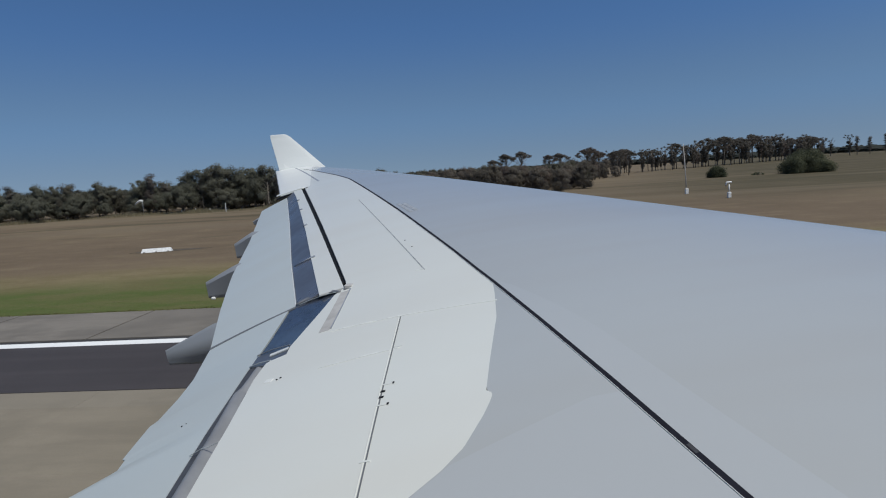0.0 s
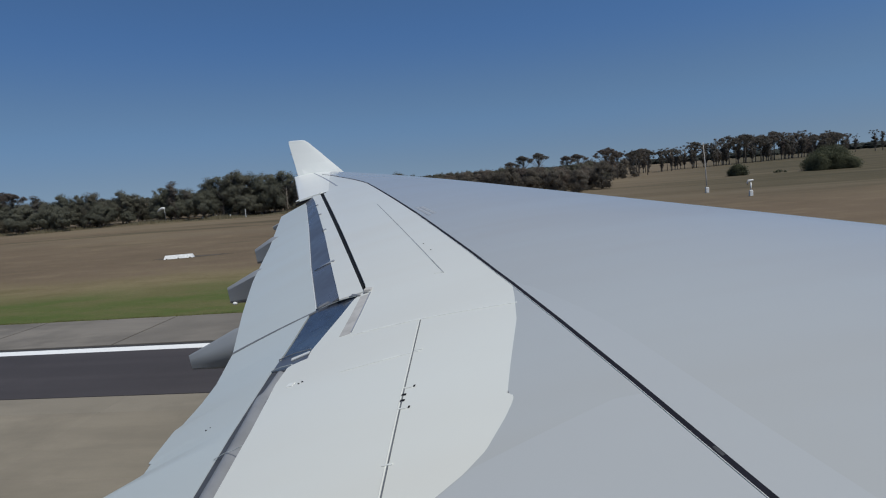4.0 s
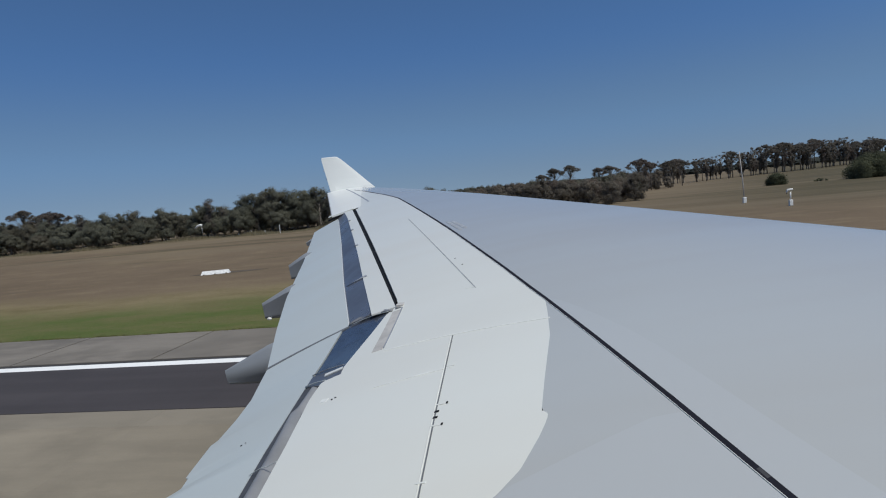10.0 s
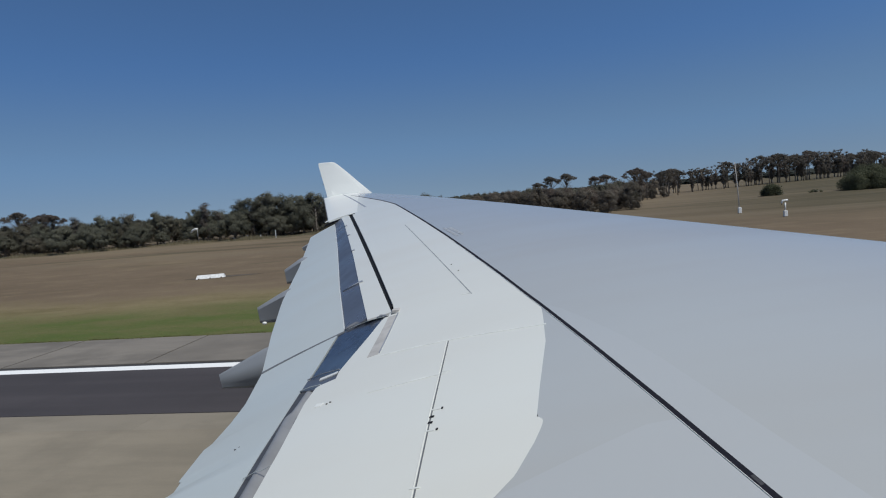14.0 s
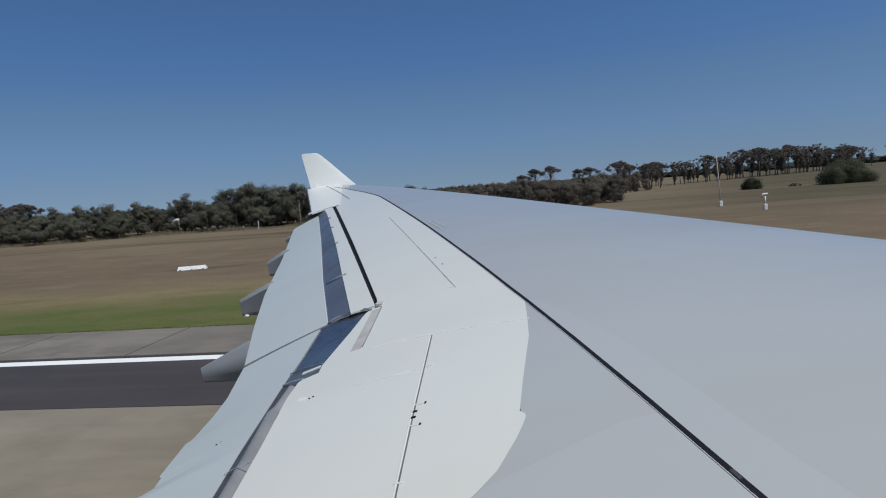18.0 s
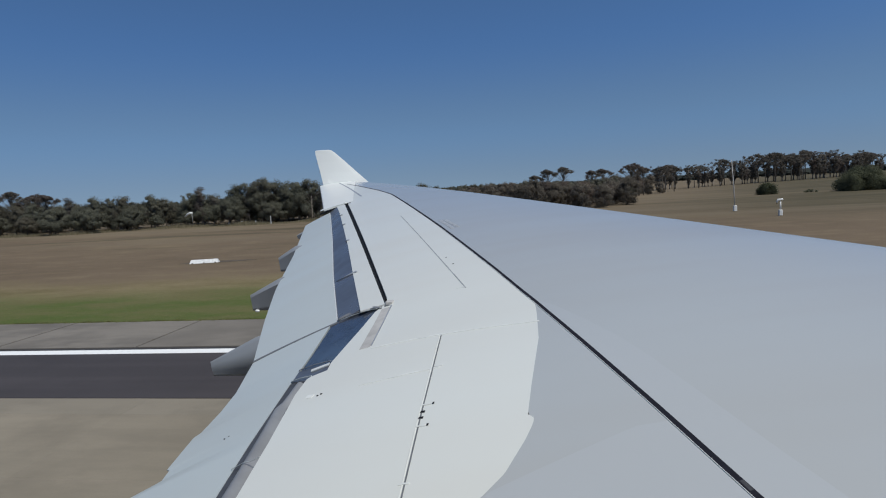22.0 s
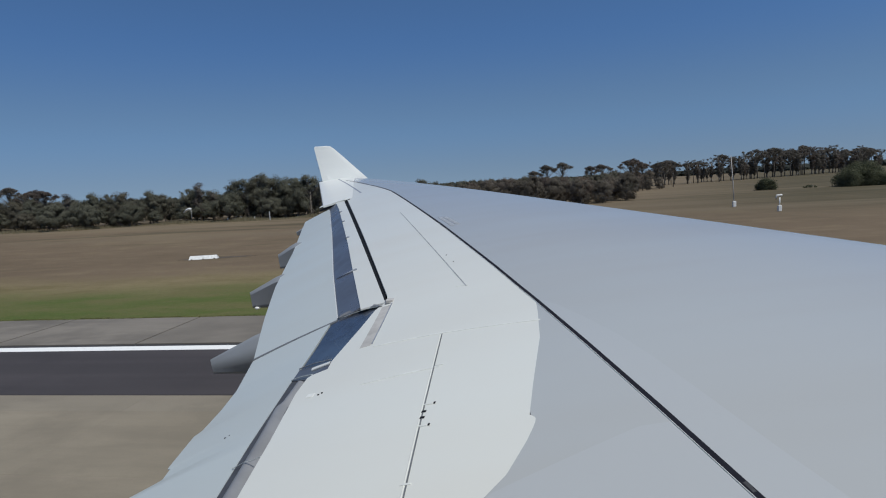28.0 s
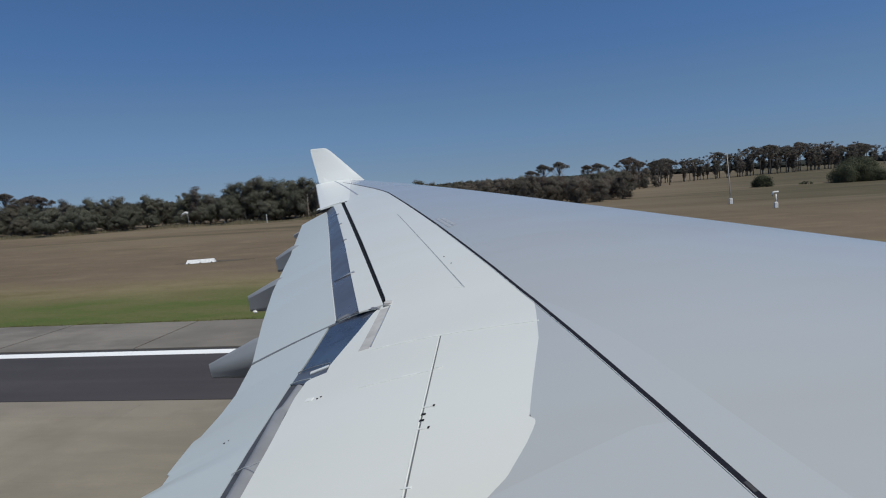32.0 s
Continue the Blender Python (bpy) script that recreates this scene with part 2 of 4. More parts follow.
# dark tints of the two cove metals hold the dim sky each reflects
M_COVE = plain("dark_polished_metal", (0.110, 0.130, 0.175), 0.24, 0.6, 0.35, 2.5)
M_BLACK.node_tree.nodes["Principled BSDF"].inputs["Specular IOR Level"].default_value = 0.12
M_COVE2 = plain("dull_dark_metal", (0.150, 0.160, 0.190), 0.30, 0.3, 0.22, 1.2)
M_TUBE = plain("brushed_grey_metal", (0.36, 0.365, 0.37), 0.40, 0.35, 0.22, 3.0)
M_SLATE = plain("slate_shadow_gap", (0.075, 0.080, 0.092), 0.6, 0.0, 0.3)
M_LINE = plain("panel_gap", (0.16, 0.17, 0.18), 0.7)
M_SOFT = plain("soft_panel_gap", (0.40, 0.42, 0.43), 0.7, 0.0, 0.4, 5.0)
M_FAINT = plain("faint_seam", (0.640, 0.654, 0.618), 0.5, 0.0, -0.16, 9.0)
M_BEIGE = plain("bare_composite", (0.52, 0.505, 0.48), 0.6, 0.0, 0.3, 4.0)
M_LAMP = plain("white_lens", (0.85, 0.85, 0.82), 0.2, 0.0, 0.05)
M_STENCIL = plain("faded_stencil", (0.385, 0.407, 0.430), 0.5, 0.0, 0.3, 9.0)
M_MARK = plain("worn_stencil", (0.30, 0.33, 0.38), 0.6, 0.0, 0.3)
M_CONC = concrete("warm_concrete", (0.268, 0.232, 0.172), 0.16, 0.26)
M_CONC2 = concrete("greyed_concrete", (0.256, 0.224, 0.170), 0.10, 0.2)
M_SHOULDER = concrete("grey_concrete", (0.222, 0.198, 0.164), 0.25, 0.34)
M_ASPH = asphalt("runway_asphalt", (0.041, 0.0355, 0.036))
M_TAXI = asphalt("grey_taxiway_asphalt", (0.115, 0.108, 0.098))
M_JOINT = plain("tarred_joint", (0.045, 0.042, 0.040), 0.8)
M_STRIPE = road_paint("white_road_paint", (0.87, 0.87, 0.84))
M_FIELD = field_material()
M_LEAF = foliage("gum_leaves", (0.150, 0.150, 0.112), (0.184, 0.186, 0.140))
M_LEAF2 = foliage("grey_gum_leaves", (0.130, 0.118, 0.100), (0.190, 0.174, 0.146))
M_SHRUB = foliage("shrub_leaves", (0.110, 0.122, 0.074), (0.150, 0.160, 0.100))
M_SCRUB = foliage("scrub_leaves", (0.165, 0.146, 0.118), (0.222, 0.199, 0.160))
M_TUFT = foliage("grass_blades", (0.15, 0.17, 0.06), (0.24, 0.22, 0.10))
M_STRAW = foliage("dry_grass_blades", (0.30, 0.26, 0.16), (0.42, 0.37, 0.24))
M_BARK = plain("gum_bark", (0.20, 0.175, 0.145), 0.9, 0.0, 0.5, 3.0)
M_FAR = foliage("distant_woods", (0.060, 0.066, 0.056), (0.085, 0.092, 0.080))
M_POST = plain("white_post_paint", (0.75, 0.75, 0.72), 0.55)
M_POLE = plain("weathered_pole_paint", (0.46, 0.44, 0.41), 0.6)
M_EARTH = plain("bare_dark_earth", (0.105, 0.082, 0.058), 0.95, 0.0, 0.4, 1.5)
M_STEEL = plain("galvanised_steel", (0.50, 0.50, 0.50), 0.45, 0.7)
M_SHED = plain("corrugated_steel", (0.42, 0.44, 0.45), 0.5, 0.3, 0.2, 1.0)


# ---------------------------------------------------------------- mesh helpers
def mesh_of(name, verts, faces, material, smooth=False):
    me = bpy.data.meshes.new(name)
    me.from_pydata([tuple(v) for v in verts], [], faces)
    me.materials.append(material)
    if smooth:
        me.polygons.foreach_set("use_smooth", [True] * len(me.polygons))
    me.update()
    return me


def put(name, me, parent=None, label="", m=None):
    ob = new(name, me)
    if m is not None:
        ob.matrix_basis = m
    if parent is not None:
        ob.parent = parent
    return tagged(ob, label)


def part(name, bm, material, parent, label=""):
    me = bpy.data.meshes.new(name)
    bm.to_mesh(me)
    bm.free()
    me.materials.append(material)
    return put(name, me, parent, label)


def box_bm(x0, x1, y0, y1, z0, z1, bevel=0.0):
    bm = bmesh.new()
    bmesh.ops.create_cube(bm, size=1.0)
    bmesh.ops.scale(bm, vec=(x1 - x0, y1 - y0, z1 - z0), verts=bm.verts)
    bmesh.ops.translate(bm, vec=((x0 + x1) / 2, (y0 + y1) / 2, (z0 + z1) / 2), verts=bm.verts)
    if bevel:
        bmesh.ops.bevel(bm, geom=bm.edges[:], offset=bevel, segments=1, affect="EDGES")
    return bm


def tube(points, radii, sides=7):
    """Vertices and faces of a closed tube through the points."""
    verts, faces = [], []
    for i, (p, r) in enumerate(zip(points, radii)):
        p = Vector(p)
        a = Vector(points[max(i - 1, 0)])
        b = Vector(points[min(i + 1, len(points) - 1)])
        q = (b - a).normalized().to_track_quat("Z", "Y")
        for k in range(sides):
            w = 2 * math.pi * k / sides
            verts.append(p + q @ Vector((r * math.cos(w), r * math.sin(w), 0)))
    for i in range(len(points) - 1):
        for k in range(sides):
            j = (k + 1) % sides
            faces.append((i * sides + k, i * sides + j, (i + 1) * sides + j, (i + 1) * sides + k))
    faces.append(tuple(range(sides))[::-1])
    faces.append(tuple(range((len(points) - 1) * sides, len(points) * sides)))
    return verts, faces


def along(table, v):
    """Piecewise linear reading of a table of (key, value) rows."""
    return float(np.interp(v, [r[0] for r in table], [r[1] for r in table]))


# ---------------------------------------------------------------- ground and runway
ground_verts, ground_faces = [], []
xs = [-4500, -2500, -1200, -600, -300, -150, -75, 0, 75, 150, 300, 600, 1200, 2500, 4500]
for y in xs:
    for x in xs:
        ground_verts.append((x, y, -0.05))
k = len(xs)
for j in range(k - 1):
    for i in range(k - 1):
        ground_faces.append((j * k + i, j * k + i + 1, (j + 1) * k + i + 1, (j + 1) * k + i))
ground = put("ground", mesh_of("ground", ground_verts, ground_faces, M_FIELD))
tagged(ground, "dry brown paddock with a green grass verge", "ground", kind="structure")


def strip_box(name, x0, x1, y0, y1, z0, z1, mat, parent=None, label=""):
    return part(name, box_bm(x0, x1, y0, y1, z0, z1), mat, parent, label)


E_NEAR, E_LINE, E_SHOULDER, E_GRASS = 15.25, 19.92, 20.77, 25.65
runway = tagged(new("runway"), "runway of warm concrete with a dark asphalt edge strip and white side line", "runway", kind="structure")
strip_box("bedding", -520, 900, -31.0, E_GRASS, -0.30, -0.035, M_JOINT, runway, "dark joint filler under the slabs")
strip_box("asphalt_strip", -520, 86, E_NEAR, E_LINE + 0.1, -0.25, -0.004, M_ASPH, runway, "dark grooved asphalt edge strip")
strip_box("asphalt_overlay", 255, 900, -25.2, E_LINE + 0.1, -0.25, -0.004, M_ASPH, runway, "dark asphalt overlay across the runway")
strip_box("side_line", -520, 900, E_LINE + 0.05, E_LINE + 0.60, -0.20, 0.004, M_STRIPE, runway, "worn white side line with grime")
strip_box("side_line_border", -520, 900, E_LINE + 0.61, E_LINE + 0.86, -0.20, 0.002, M_JOINT, runway, "thin black border of the side line")
strip_box("far_concrete", -520, 250, -25.2, -12.5, -0.25, 0.0, M_CONC, runway, "warm concrete pavement")
strip_box("rear_concrete", -520, -71.15, -12.4, E_NEAR - 0.02, -0.25, 0.0, M_CONC, runway, "warm concrete pavement")
strip_box("forward_concrete", 36.95, 254.9, -12.4, E_NEAR - 0.02, -0.25, 0.0, M_CONC, runway, "warm concrete pavement")
strip_box("cross_concrete", 86.1, 254.9, E_NEAR, E_LINE - 0.02, -0.25, 0.0, M_CONC, runway, "warm concrete pavement")

# two turn-offs to the port side
def turn_off(x0, x1, flare, mat, label):
    base = [(x0 - flare, E_GRASS), (x0 - flare * 0.35, E_GRASS + flare * 0.35), (x0, E_GRASS + flare), (x0 + 10, 120), (x1 + 10, 120),
            (x1, E_GRASS + flare), (x1 + flare * 0.35, E_GRASS + flare * 0.35), (x1 + flare, E_GRASS)]
    verts = [(x, y, z) for z in (-0.3, -0.01) for x, y in base]
    c = len(base)
    faces = [tuple(range(c))[::-1], tuple(range(c, 2 * c))] + [(i, (i + 1) % c, c + (i + 1) % c, c + i) for i in range(c)]
    ob = put("taxiway", mesh_of("taxiway", verts, faces, mat))
    return tagged(ob, label, "taxiway", kind="structure")


turn_off(92, 118, 22, M_TAXI, "grey asphalt taxiway branching from the runway")
turn_off(205, 240, 26, M_CONC, "pale concrete taxiway branching from the runway")

# ---------------------------------------------------------------- the airliner
# Wing plan: x forward, y outboard from the cabin wall. The upper surface is one smooth function.
TIP_Y = 26.9


def lead(y):
    return -7.85 + 0.62 * (26.7 - y)


def trail(y):
    return -4.0 - 7.0 * (y - 7.0) / 19.7 if y > 7.0 else -4.0 + 0.1 * (7.0 - y)


def top(x, y):
    c = lead(y) - trail(y)
    u = (lead(y) - x) / c
    crest = 5.12928 + 0.07057 * (y - 14) - 0.00181 * (y - 14) ** 2
    bend = 0.345 * (y / 26.7) ** 2
    nose = 0.9 * c * max(0.0, 0.055 - u) ** 1.5
    swell = 0.0014 * max(0.0, 14.0 - y) ** 2 * max(0.0, 1 - u / 0.42) ** 2
    return crest + swell + bend - c * (0.22073 if u > 0.16053 else 0.24233) * (u - 0.16053) ** 2 - nose


LINE = [(-0.6, 2.36), (3.16, 1.108), (3.52, 0.990), (4.17, 0.778), (5.35, 0.38), (6.56, -0.04), (7.99, -0.56), (11.32, -1.81), (17.45, -4.17), (18.1, -4.47), (19.4, -5.10), (20.9, -5.88), (22.6, -6.74), (24.5, -7.74), (27.2, -9.1)]
PATCH = [(2.7, -2.46), (2.85, -1.7), (3.08, -1.05), (3.3, -0.68), (3.55, -0.40), (3.73, -0.26), (4.04, -0.13), (4.18, -0.085), (4.26, -0.065), (4.305, -0.066), (4.335, -0.085), (4.345, -0.11), (4.78, -0.08), (5.6, -0.01), (6.2, -0.02), (6.56, -0.04)]
REAR = [(-0.6, -2.10), (4.21, -2.406), (4.91, -2.446), (5.70, -2.515), (6.03, -2.495), (6.05, -2.285), (6.24, -2.300), (7.44, -2.09), (7.66, -1.965), (11.49, -3.35), (17.36, -5.50)]
GAP_AFT = [(7.53, -1.975), (10.73, -3.155), (17.02, -5.48), (17.36, -5.60)]
COVE_TOP = [(7.57, -2.33), (9.35, -2.96), (11.51, -3.71), (16.1, -5.37), (17.36, -5.86)]
FLAP_NOSE = [(7.78, -2.73), (10.01, -3.53), (13.19, -4.61), (16.96, -5.93), (17.36, -6.10)]
FLAP_TAIL = [(7.78, -4.01), (9.36, -4.57), (11.08, -5.12), (13.61, -5.76), (17.36, -6.88)]
IN_TAIL = [(-0.6, -4.5), (5.18, -4.5), (5.24, -4.24), (5.355, -3.875), (5.54, -3.895), (5.56, -3.945), (6.10, -3.955), (6.16, -3.89), (6.55, -3.85), (6.96, -3.865), (7.39, -3.94), (7.74, -4.0)]

plane = tagged(new("airliner"), "white and grey airliner with swept wing, winglet and lowered flaps", "airplane")
plane.matrix_basis = pose(0, 0, 0)


def skin(name, fore, aft, y0, y1, ny, nx, mat, parent, label="", dz=0.0, dz_aft=None, thick=0.03, thick_aft=None, smooth=True):
    """A sheet with thickness, draped on the wing between two plan lines."""
    dz_aft = dz if dz_aft is None else dz_aft
    thick_aft = thick if thick_aft is None else thick_aft
    verts, faces = [], []
    for side in (0, 1):
        for j in range(ny + 1):
            y = y0 + (y1 - y0) * j / ny
            xf, xa = fore(y), aft(y)
            for i in range(nx + 1):
                s = i / nx
                x = xf + (xa - xf) * s
                z = top(x, y) + dz + (dz_aft - dz) * s
                verts.append((x, y, z - side * (thick + (thick_aft - thick) * s)))
    n = (ny + 1) * (nx + 1)
    at = lambda side, j, i: side * n + j * (nx + 1) + i
    for j in range(ny):
        for i in range(nx):
            faces.append((at(0, j, i), at(0, j + 1, i), at(0, j + 1, i + 1), at(0, j, i + 1)))
            faces.append((at(1, j, i), at(1, j, i + 1), at(1, j + 1, i + 1), at(1, j + 1, i)))
    flat = len(faces)

    def rim(*ids):
        o = len(verts)
        verts.extend(verts[i] for i in ids)
        faces.append((o, o + 1, o + 2, o + 3))

    for j in range(ny):
        rim(at(0, j, 0), at(1, j, 0), at(1, j + 1, 0), at(0, j + 1, 0))
        rim(at(0, j + 1, nx), at(1, j + 1, nx), at(1, j, nx), at(0, j, nx))
    for i in range(nx):
        rim(at(0, 0, i + 1), at(1, 0, i + 1), at(1, 0, i), at(0, 0, i))
        rim(at(0, ny, i), at(1, ny, i), at(1, ny, i + 1), at(0, ny, i + 1))
    me = mesh_of(name, verts, faces, mat)
    if smooth:
        me.polygons.foreach_set("use_smooth", [k < flat for k in range(len(faces))])
        me.update()
    return put(name, me, parent, label)


def ribbon(name, pts, width, mat, parent, label="", dz=0.004, steps=10, thick=0.006):
    """A narrow band laid on the wing along plan points (x, y)."""
    mid = []
    for (xa, ya), (xb, yb) in zip(pts, pts[1:]):
        for k in range(steps):
            s = k / steps
            mid.append((xa + (xb - xa) * s, ya + (yb - ya) * s))
    mid.append(pts[-1])
    verts, faces = [], []
    for i, (x, y) in enumerate(mid):
        a, b = mid[max(i - 1, 0)], mid[min(i + 1, len(mid) - 1)]
        d = Vector((b[0] - a[0], b[1] - a[1])).normalized()
        for s, h in ((-0.5, 0), (0.5, 0), (0.5, -thick), (-0.5, -thick)):
            px, py = x - d.y * s * width, y + d.x * s * width
            verts.append((px, py, top(px, py) + dz + h))
    for i in range(len(mid) - 1):
        for k in range(4):
            j = (k + 1) % 4
            faces.append((i * 4 + k, i * 4 + j, i * 4 + 4 + j, i * 4 + 4 + k))
    e = 4 * (len(mid) - 1)
    faces += [(3, 2, 1, 0), (e, e + 1, e + 2, e + 3)]
    return put(name, mesh_of(name, verts, faces, mat), parent, label)


def rear_edge(y):
    """Aft limit of the fixed wing skin."""
    if y < 17.37:
        return along(REAR, y)
    return -6.28 - 0.372 * (y - 17.4)


line_at = lambda y: along(LINE, y)
patch_at = lambda y: along(PATCH, y)
wing = part("wing_box", box_bm(-0.5, 3.0, -1.6, 0.3, 1.95, 2.5, 0.1), M_BELLY, plane, "grey centre section of the wing")
front_skin = skin("front_skin", lambda y: lead(y) + 0.0, lambda y: line_at(y) + 0.0, -0.6, TIP_Y, 90, 26, M_GREY, plane, "matt grey painted front skin of the wing")
skin("rear_skin", line_at, rear_edge, 6.56, 17.36, 50, 8, M_WHITE, plane, "white painted rear skin of the wing")
skin("tip_skin", line_at, rear_edge, 17.37, TIP_Y, 40, 8, M_WHITE, plane, "white painted outer wing and aileron", thick=0.06, thick_aft=0.02)
skin("walkway_skin", line_at, patch_at, 2.70, 6.56, 80, 6, M_GREY, plane, "grey painted walkway area near the wing root")
skin("root_skin", line_at, rear_edge, -0.6, 2.70, 10, 8, M_GREY, plane, "grey painted wing root skin")
skin("inner_rear_skin", patch_at, rear_edge, 2.70, 6.56, 110, 10, M_WHITE, plane, "white painted inner rear skin with a curved edge")
# soft reflections on the grey skin, painted as two slightly paler sheets
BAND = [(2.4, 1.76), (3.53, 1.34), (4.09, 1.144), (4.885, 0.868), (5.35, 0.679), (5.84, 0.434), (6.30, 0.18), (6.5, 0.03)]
skin("pale_band", lambda y: along(BAND, y), line_at, 2.4, 6.50, 40, 4, M_SHEEN, plane, "paler grey band painting a soft reflection ahead of the sealant line", dz=0.003, thick=0.005)
skin("pale_root_area", lambda y: line_at(y) - 0.03, lambda y: max(patch_at(y) + 0.02, -0.42 + (y - 3.55) * 2.4), 2.75, 3.98, 40, 6, M_SHEEN, plane, "paler grey area painting a soft reflection at the wing root", dz=0.003, thick=0.005)
# underside, rounded at the nose
und_v, und_f = [], []
for j in range(41):
    y = -0.6 + (TIP_Y + 0.6) * j / 40
    xf, xa = lead(y), rear_edge(y) - 0.02
    for i in range(13):
        s = i / 12
        x = xf + (xa - xf) * s
        depth = 0.105 * (lead(y) - trail(y)) * (math.sqrt(max(s, 0.0)) * (1 - s) * 1.9 + 0.012)
        und_v.append((x, y, top(x, y) - 0.035 - depth))
for j in range(40):
    for i in range(12):
        und_f.append((j * 13 + i, j * 13 + i + 1, (j + 1) * 13 + i + 1, (j + 1) * 13 + i))
put("underside", mesh_of("underside", und_v, und_f, M_BELLY, True), plane, "grey lower skin of the wing")

# black sealant line between front and rear skin
ribbon("sealant_line", [(x, y) for y, x in LINE[:-1]], 0.037, M_LONG, plane, "black sealant line along the wing", 0.005, 6)
ribbon("sealant_smear", [(1.054, 3.335), (1.080, 3.250)], 0.022, M_WORN, plane, "worn grey smear on the sealant", 0.0065, 4)
ribbon("sealant_edge", [(x - 0.0205, y - 0.008) for y, x in LINE[:8]], 0.003, M_LET, plane, "thin bright edge beside the sealant", 0.006, 6)

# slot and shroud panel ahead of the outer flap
# black floor: the shade inside the slot is painted, not cast
skin("slot_floor", lambda y: along(REAR, y) - 0.002, lambda y: along(GAP_AFT, y) + 0.002, 7.53, 17.36, 40, 2, M_BLACK, plane, "black sheet painting the slot's shade ahead of the shroud panel", dz=-0.03, thick=0.02)
skin("shroud_panel", lambda y: along(GAP_AFT, y), lambda y: along(COVE_TOP, y), 7.60, 17.34, 40, 3, M_WHITE, plane, "narrow white shroud panel", dz=0.004, thick=0.02)
cove = skin("outer_cove", lambda y: along(COVE_TOP, y), lambda y: along(FLAP_NOSE, y) - 0.02, 7.72, 17.34, 40, 5, M_COVE2, plane, "dark glossy flap nose, tinted for the sky it reflects", dz=-0.012, dz_aft=-0.13, thick=0.02)
for y, reach in ((9.45, 1.15), (12.0, 0.15), (13.9, 0.12), (15.4, 0.1)):
    xa, xb = along(COVE_TOP, y) + 0.06, along(COVE_TOP, y) + 0.03 - (along(COVE_TOP, y) - along(FLAP_NOSE, y)) * reach
    yb = y + 0.22 if reach > 1.0 else y - 0.06 * reach
    v, f = tube([(xa, y, top(xa, y) + 0.02), (xb, yb, top(xb, yb) - 0.11 * reach + 0.02)], [0.018, 0.018], 8)
    put("bracket", mesh_of("bracket", v, f, M_MARK, True), cove, "grey flap bracket")
# black wall painting the shade in the gap beside the flap end
skin("slot_end", lambda y: -5.44, lambda y: -6.40, 17.37, 17.43, 1, 8, M_BLACK, plane, "black sheet painting the shaded gap at the flap end", dz=0.012, dz_aft=-0.05, thick=0.05)
skin("end_plate", lambda y: -5.62, lambda y: -6.42, 17.45, 17.62, 1, 6, M_LET, plane, "small white end plate", dz=0.030, dz_aft=0.020, thick=0.02)

# outer flap
outer = skin("outer_flap", lambda y: along(FLAP_NOSE, y), lambda y: along(FLAP_TAIL, y), 7.80, 17.36, 40, 8, M_FLAP, plane, "pale grey outer flap, lowered", dz=-0.12, dz_aft=-0.25, thick=0.10, thick_aft=0.012)
# highlight on the flap's front edge, painted as a pale strip
skin("nose_edge", lambda y: along(FLAP_NOSE, y) + 0.004, lambda y: along(FLAP_NOSE, y) - 0.014, 7.83, 17.34, 40, 1, M_LET, outer, "thin bright line painting the highlight on the flap edge", dz=-0.113, dz_aft=-0.117, thick=0.01)
# inner flap with its rounded nose
IN_NOSE = [(-0.6, -2.50), (4.45, -2.755), (5.2, -2.80), (6.3, -2.825), (7.74, -2.83)]
inner = skin("inner_flap", lambda y: along(IN_NOSE, y), lambda y: along(IN_TAIL, y), -0.6, 7.74, 260, 8, M_FLAP, plane, "pale grey inner flap, lowered", dz=-0.12, dz_aft=-0.25, thick=0.10, thick_aft=0.012)
skin("inner_cove", lambda y: along(REAR, y) + 0.0, lambda y: -2.81, 6.30, 7.74, 14, 5, M_COVE, plane, "dark glossy flap nose at the kink, tinted for reflected sky", dz=-0.012, dz_aft=-0.13, thick=0.02)
# shallow slate sheet: the slot's shade is put into its colour
skin("nose_slot", lambda y: -2.60 + max(0.0, 4.5 - y) * 0.05, lambda y: along(IN_NOSE, y) + 0.002, -0.6, 6.30, 24, 4, M_SLATE, plane, "dark sheet painting the shaded slot ahead of the inner flap", dz=-0.112, dz_aft=-0.124, thick=0.02)
# rounded bare-metal nose that runs under the fixed skin; it narrows outboard of a small step
NOSE = [(0.03, -0.230), (-0.02, -0.190), (-0.055, -0.152), (-0.095, -0.115), (-0.135, -0.086), (-0.175, -0.068), (-0.205, -0.064), (-0.228, -0.078), (-0.236, -0.150)]
nose_v, nose_f = [], []
steps = [-0.6 + 0.35 * q for q in range(19)] + [5.70, 5.76, 5.95, 6.15]
for y in steps:
    pull = 0.0 if y < 5.73 else 0.055
    for dx, dz in NOSE:
        x = along(REAR, min(y, 6.02)) + dx * (1 - pull * 4) - (0 if dx > -0.1 else pull * 0.2)
        nose_v.append((x, y, top(x, y) + dz))
for j in range(len(steps) - 1):
    for k in range(8):
        nose_f.append((j * 9 + k, j * 9 + 9 + k, j * 9 + 10 + k, j * 9 + k + 1))
flap_nose = put("flap_nose", mesh_of("flap_nose", nose_v, nose_f, M_TUBE, True), plane, "rounded bare metal flap nose")


def strap(name, pts, r, mat, label):
    """A thin strap through plan points with their depth below the skin."""
    return put(name, mesh_of(name, *tube([(x, y, top(x, y) + d) for x, y, d in pts], [r] * len(pts), 6), mat), flap_nose, label)


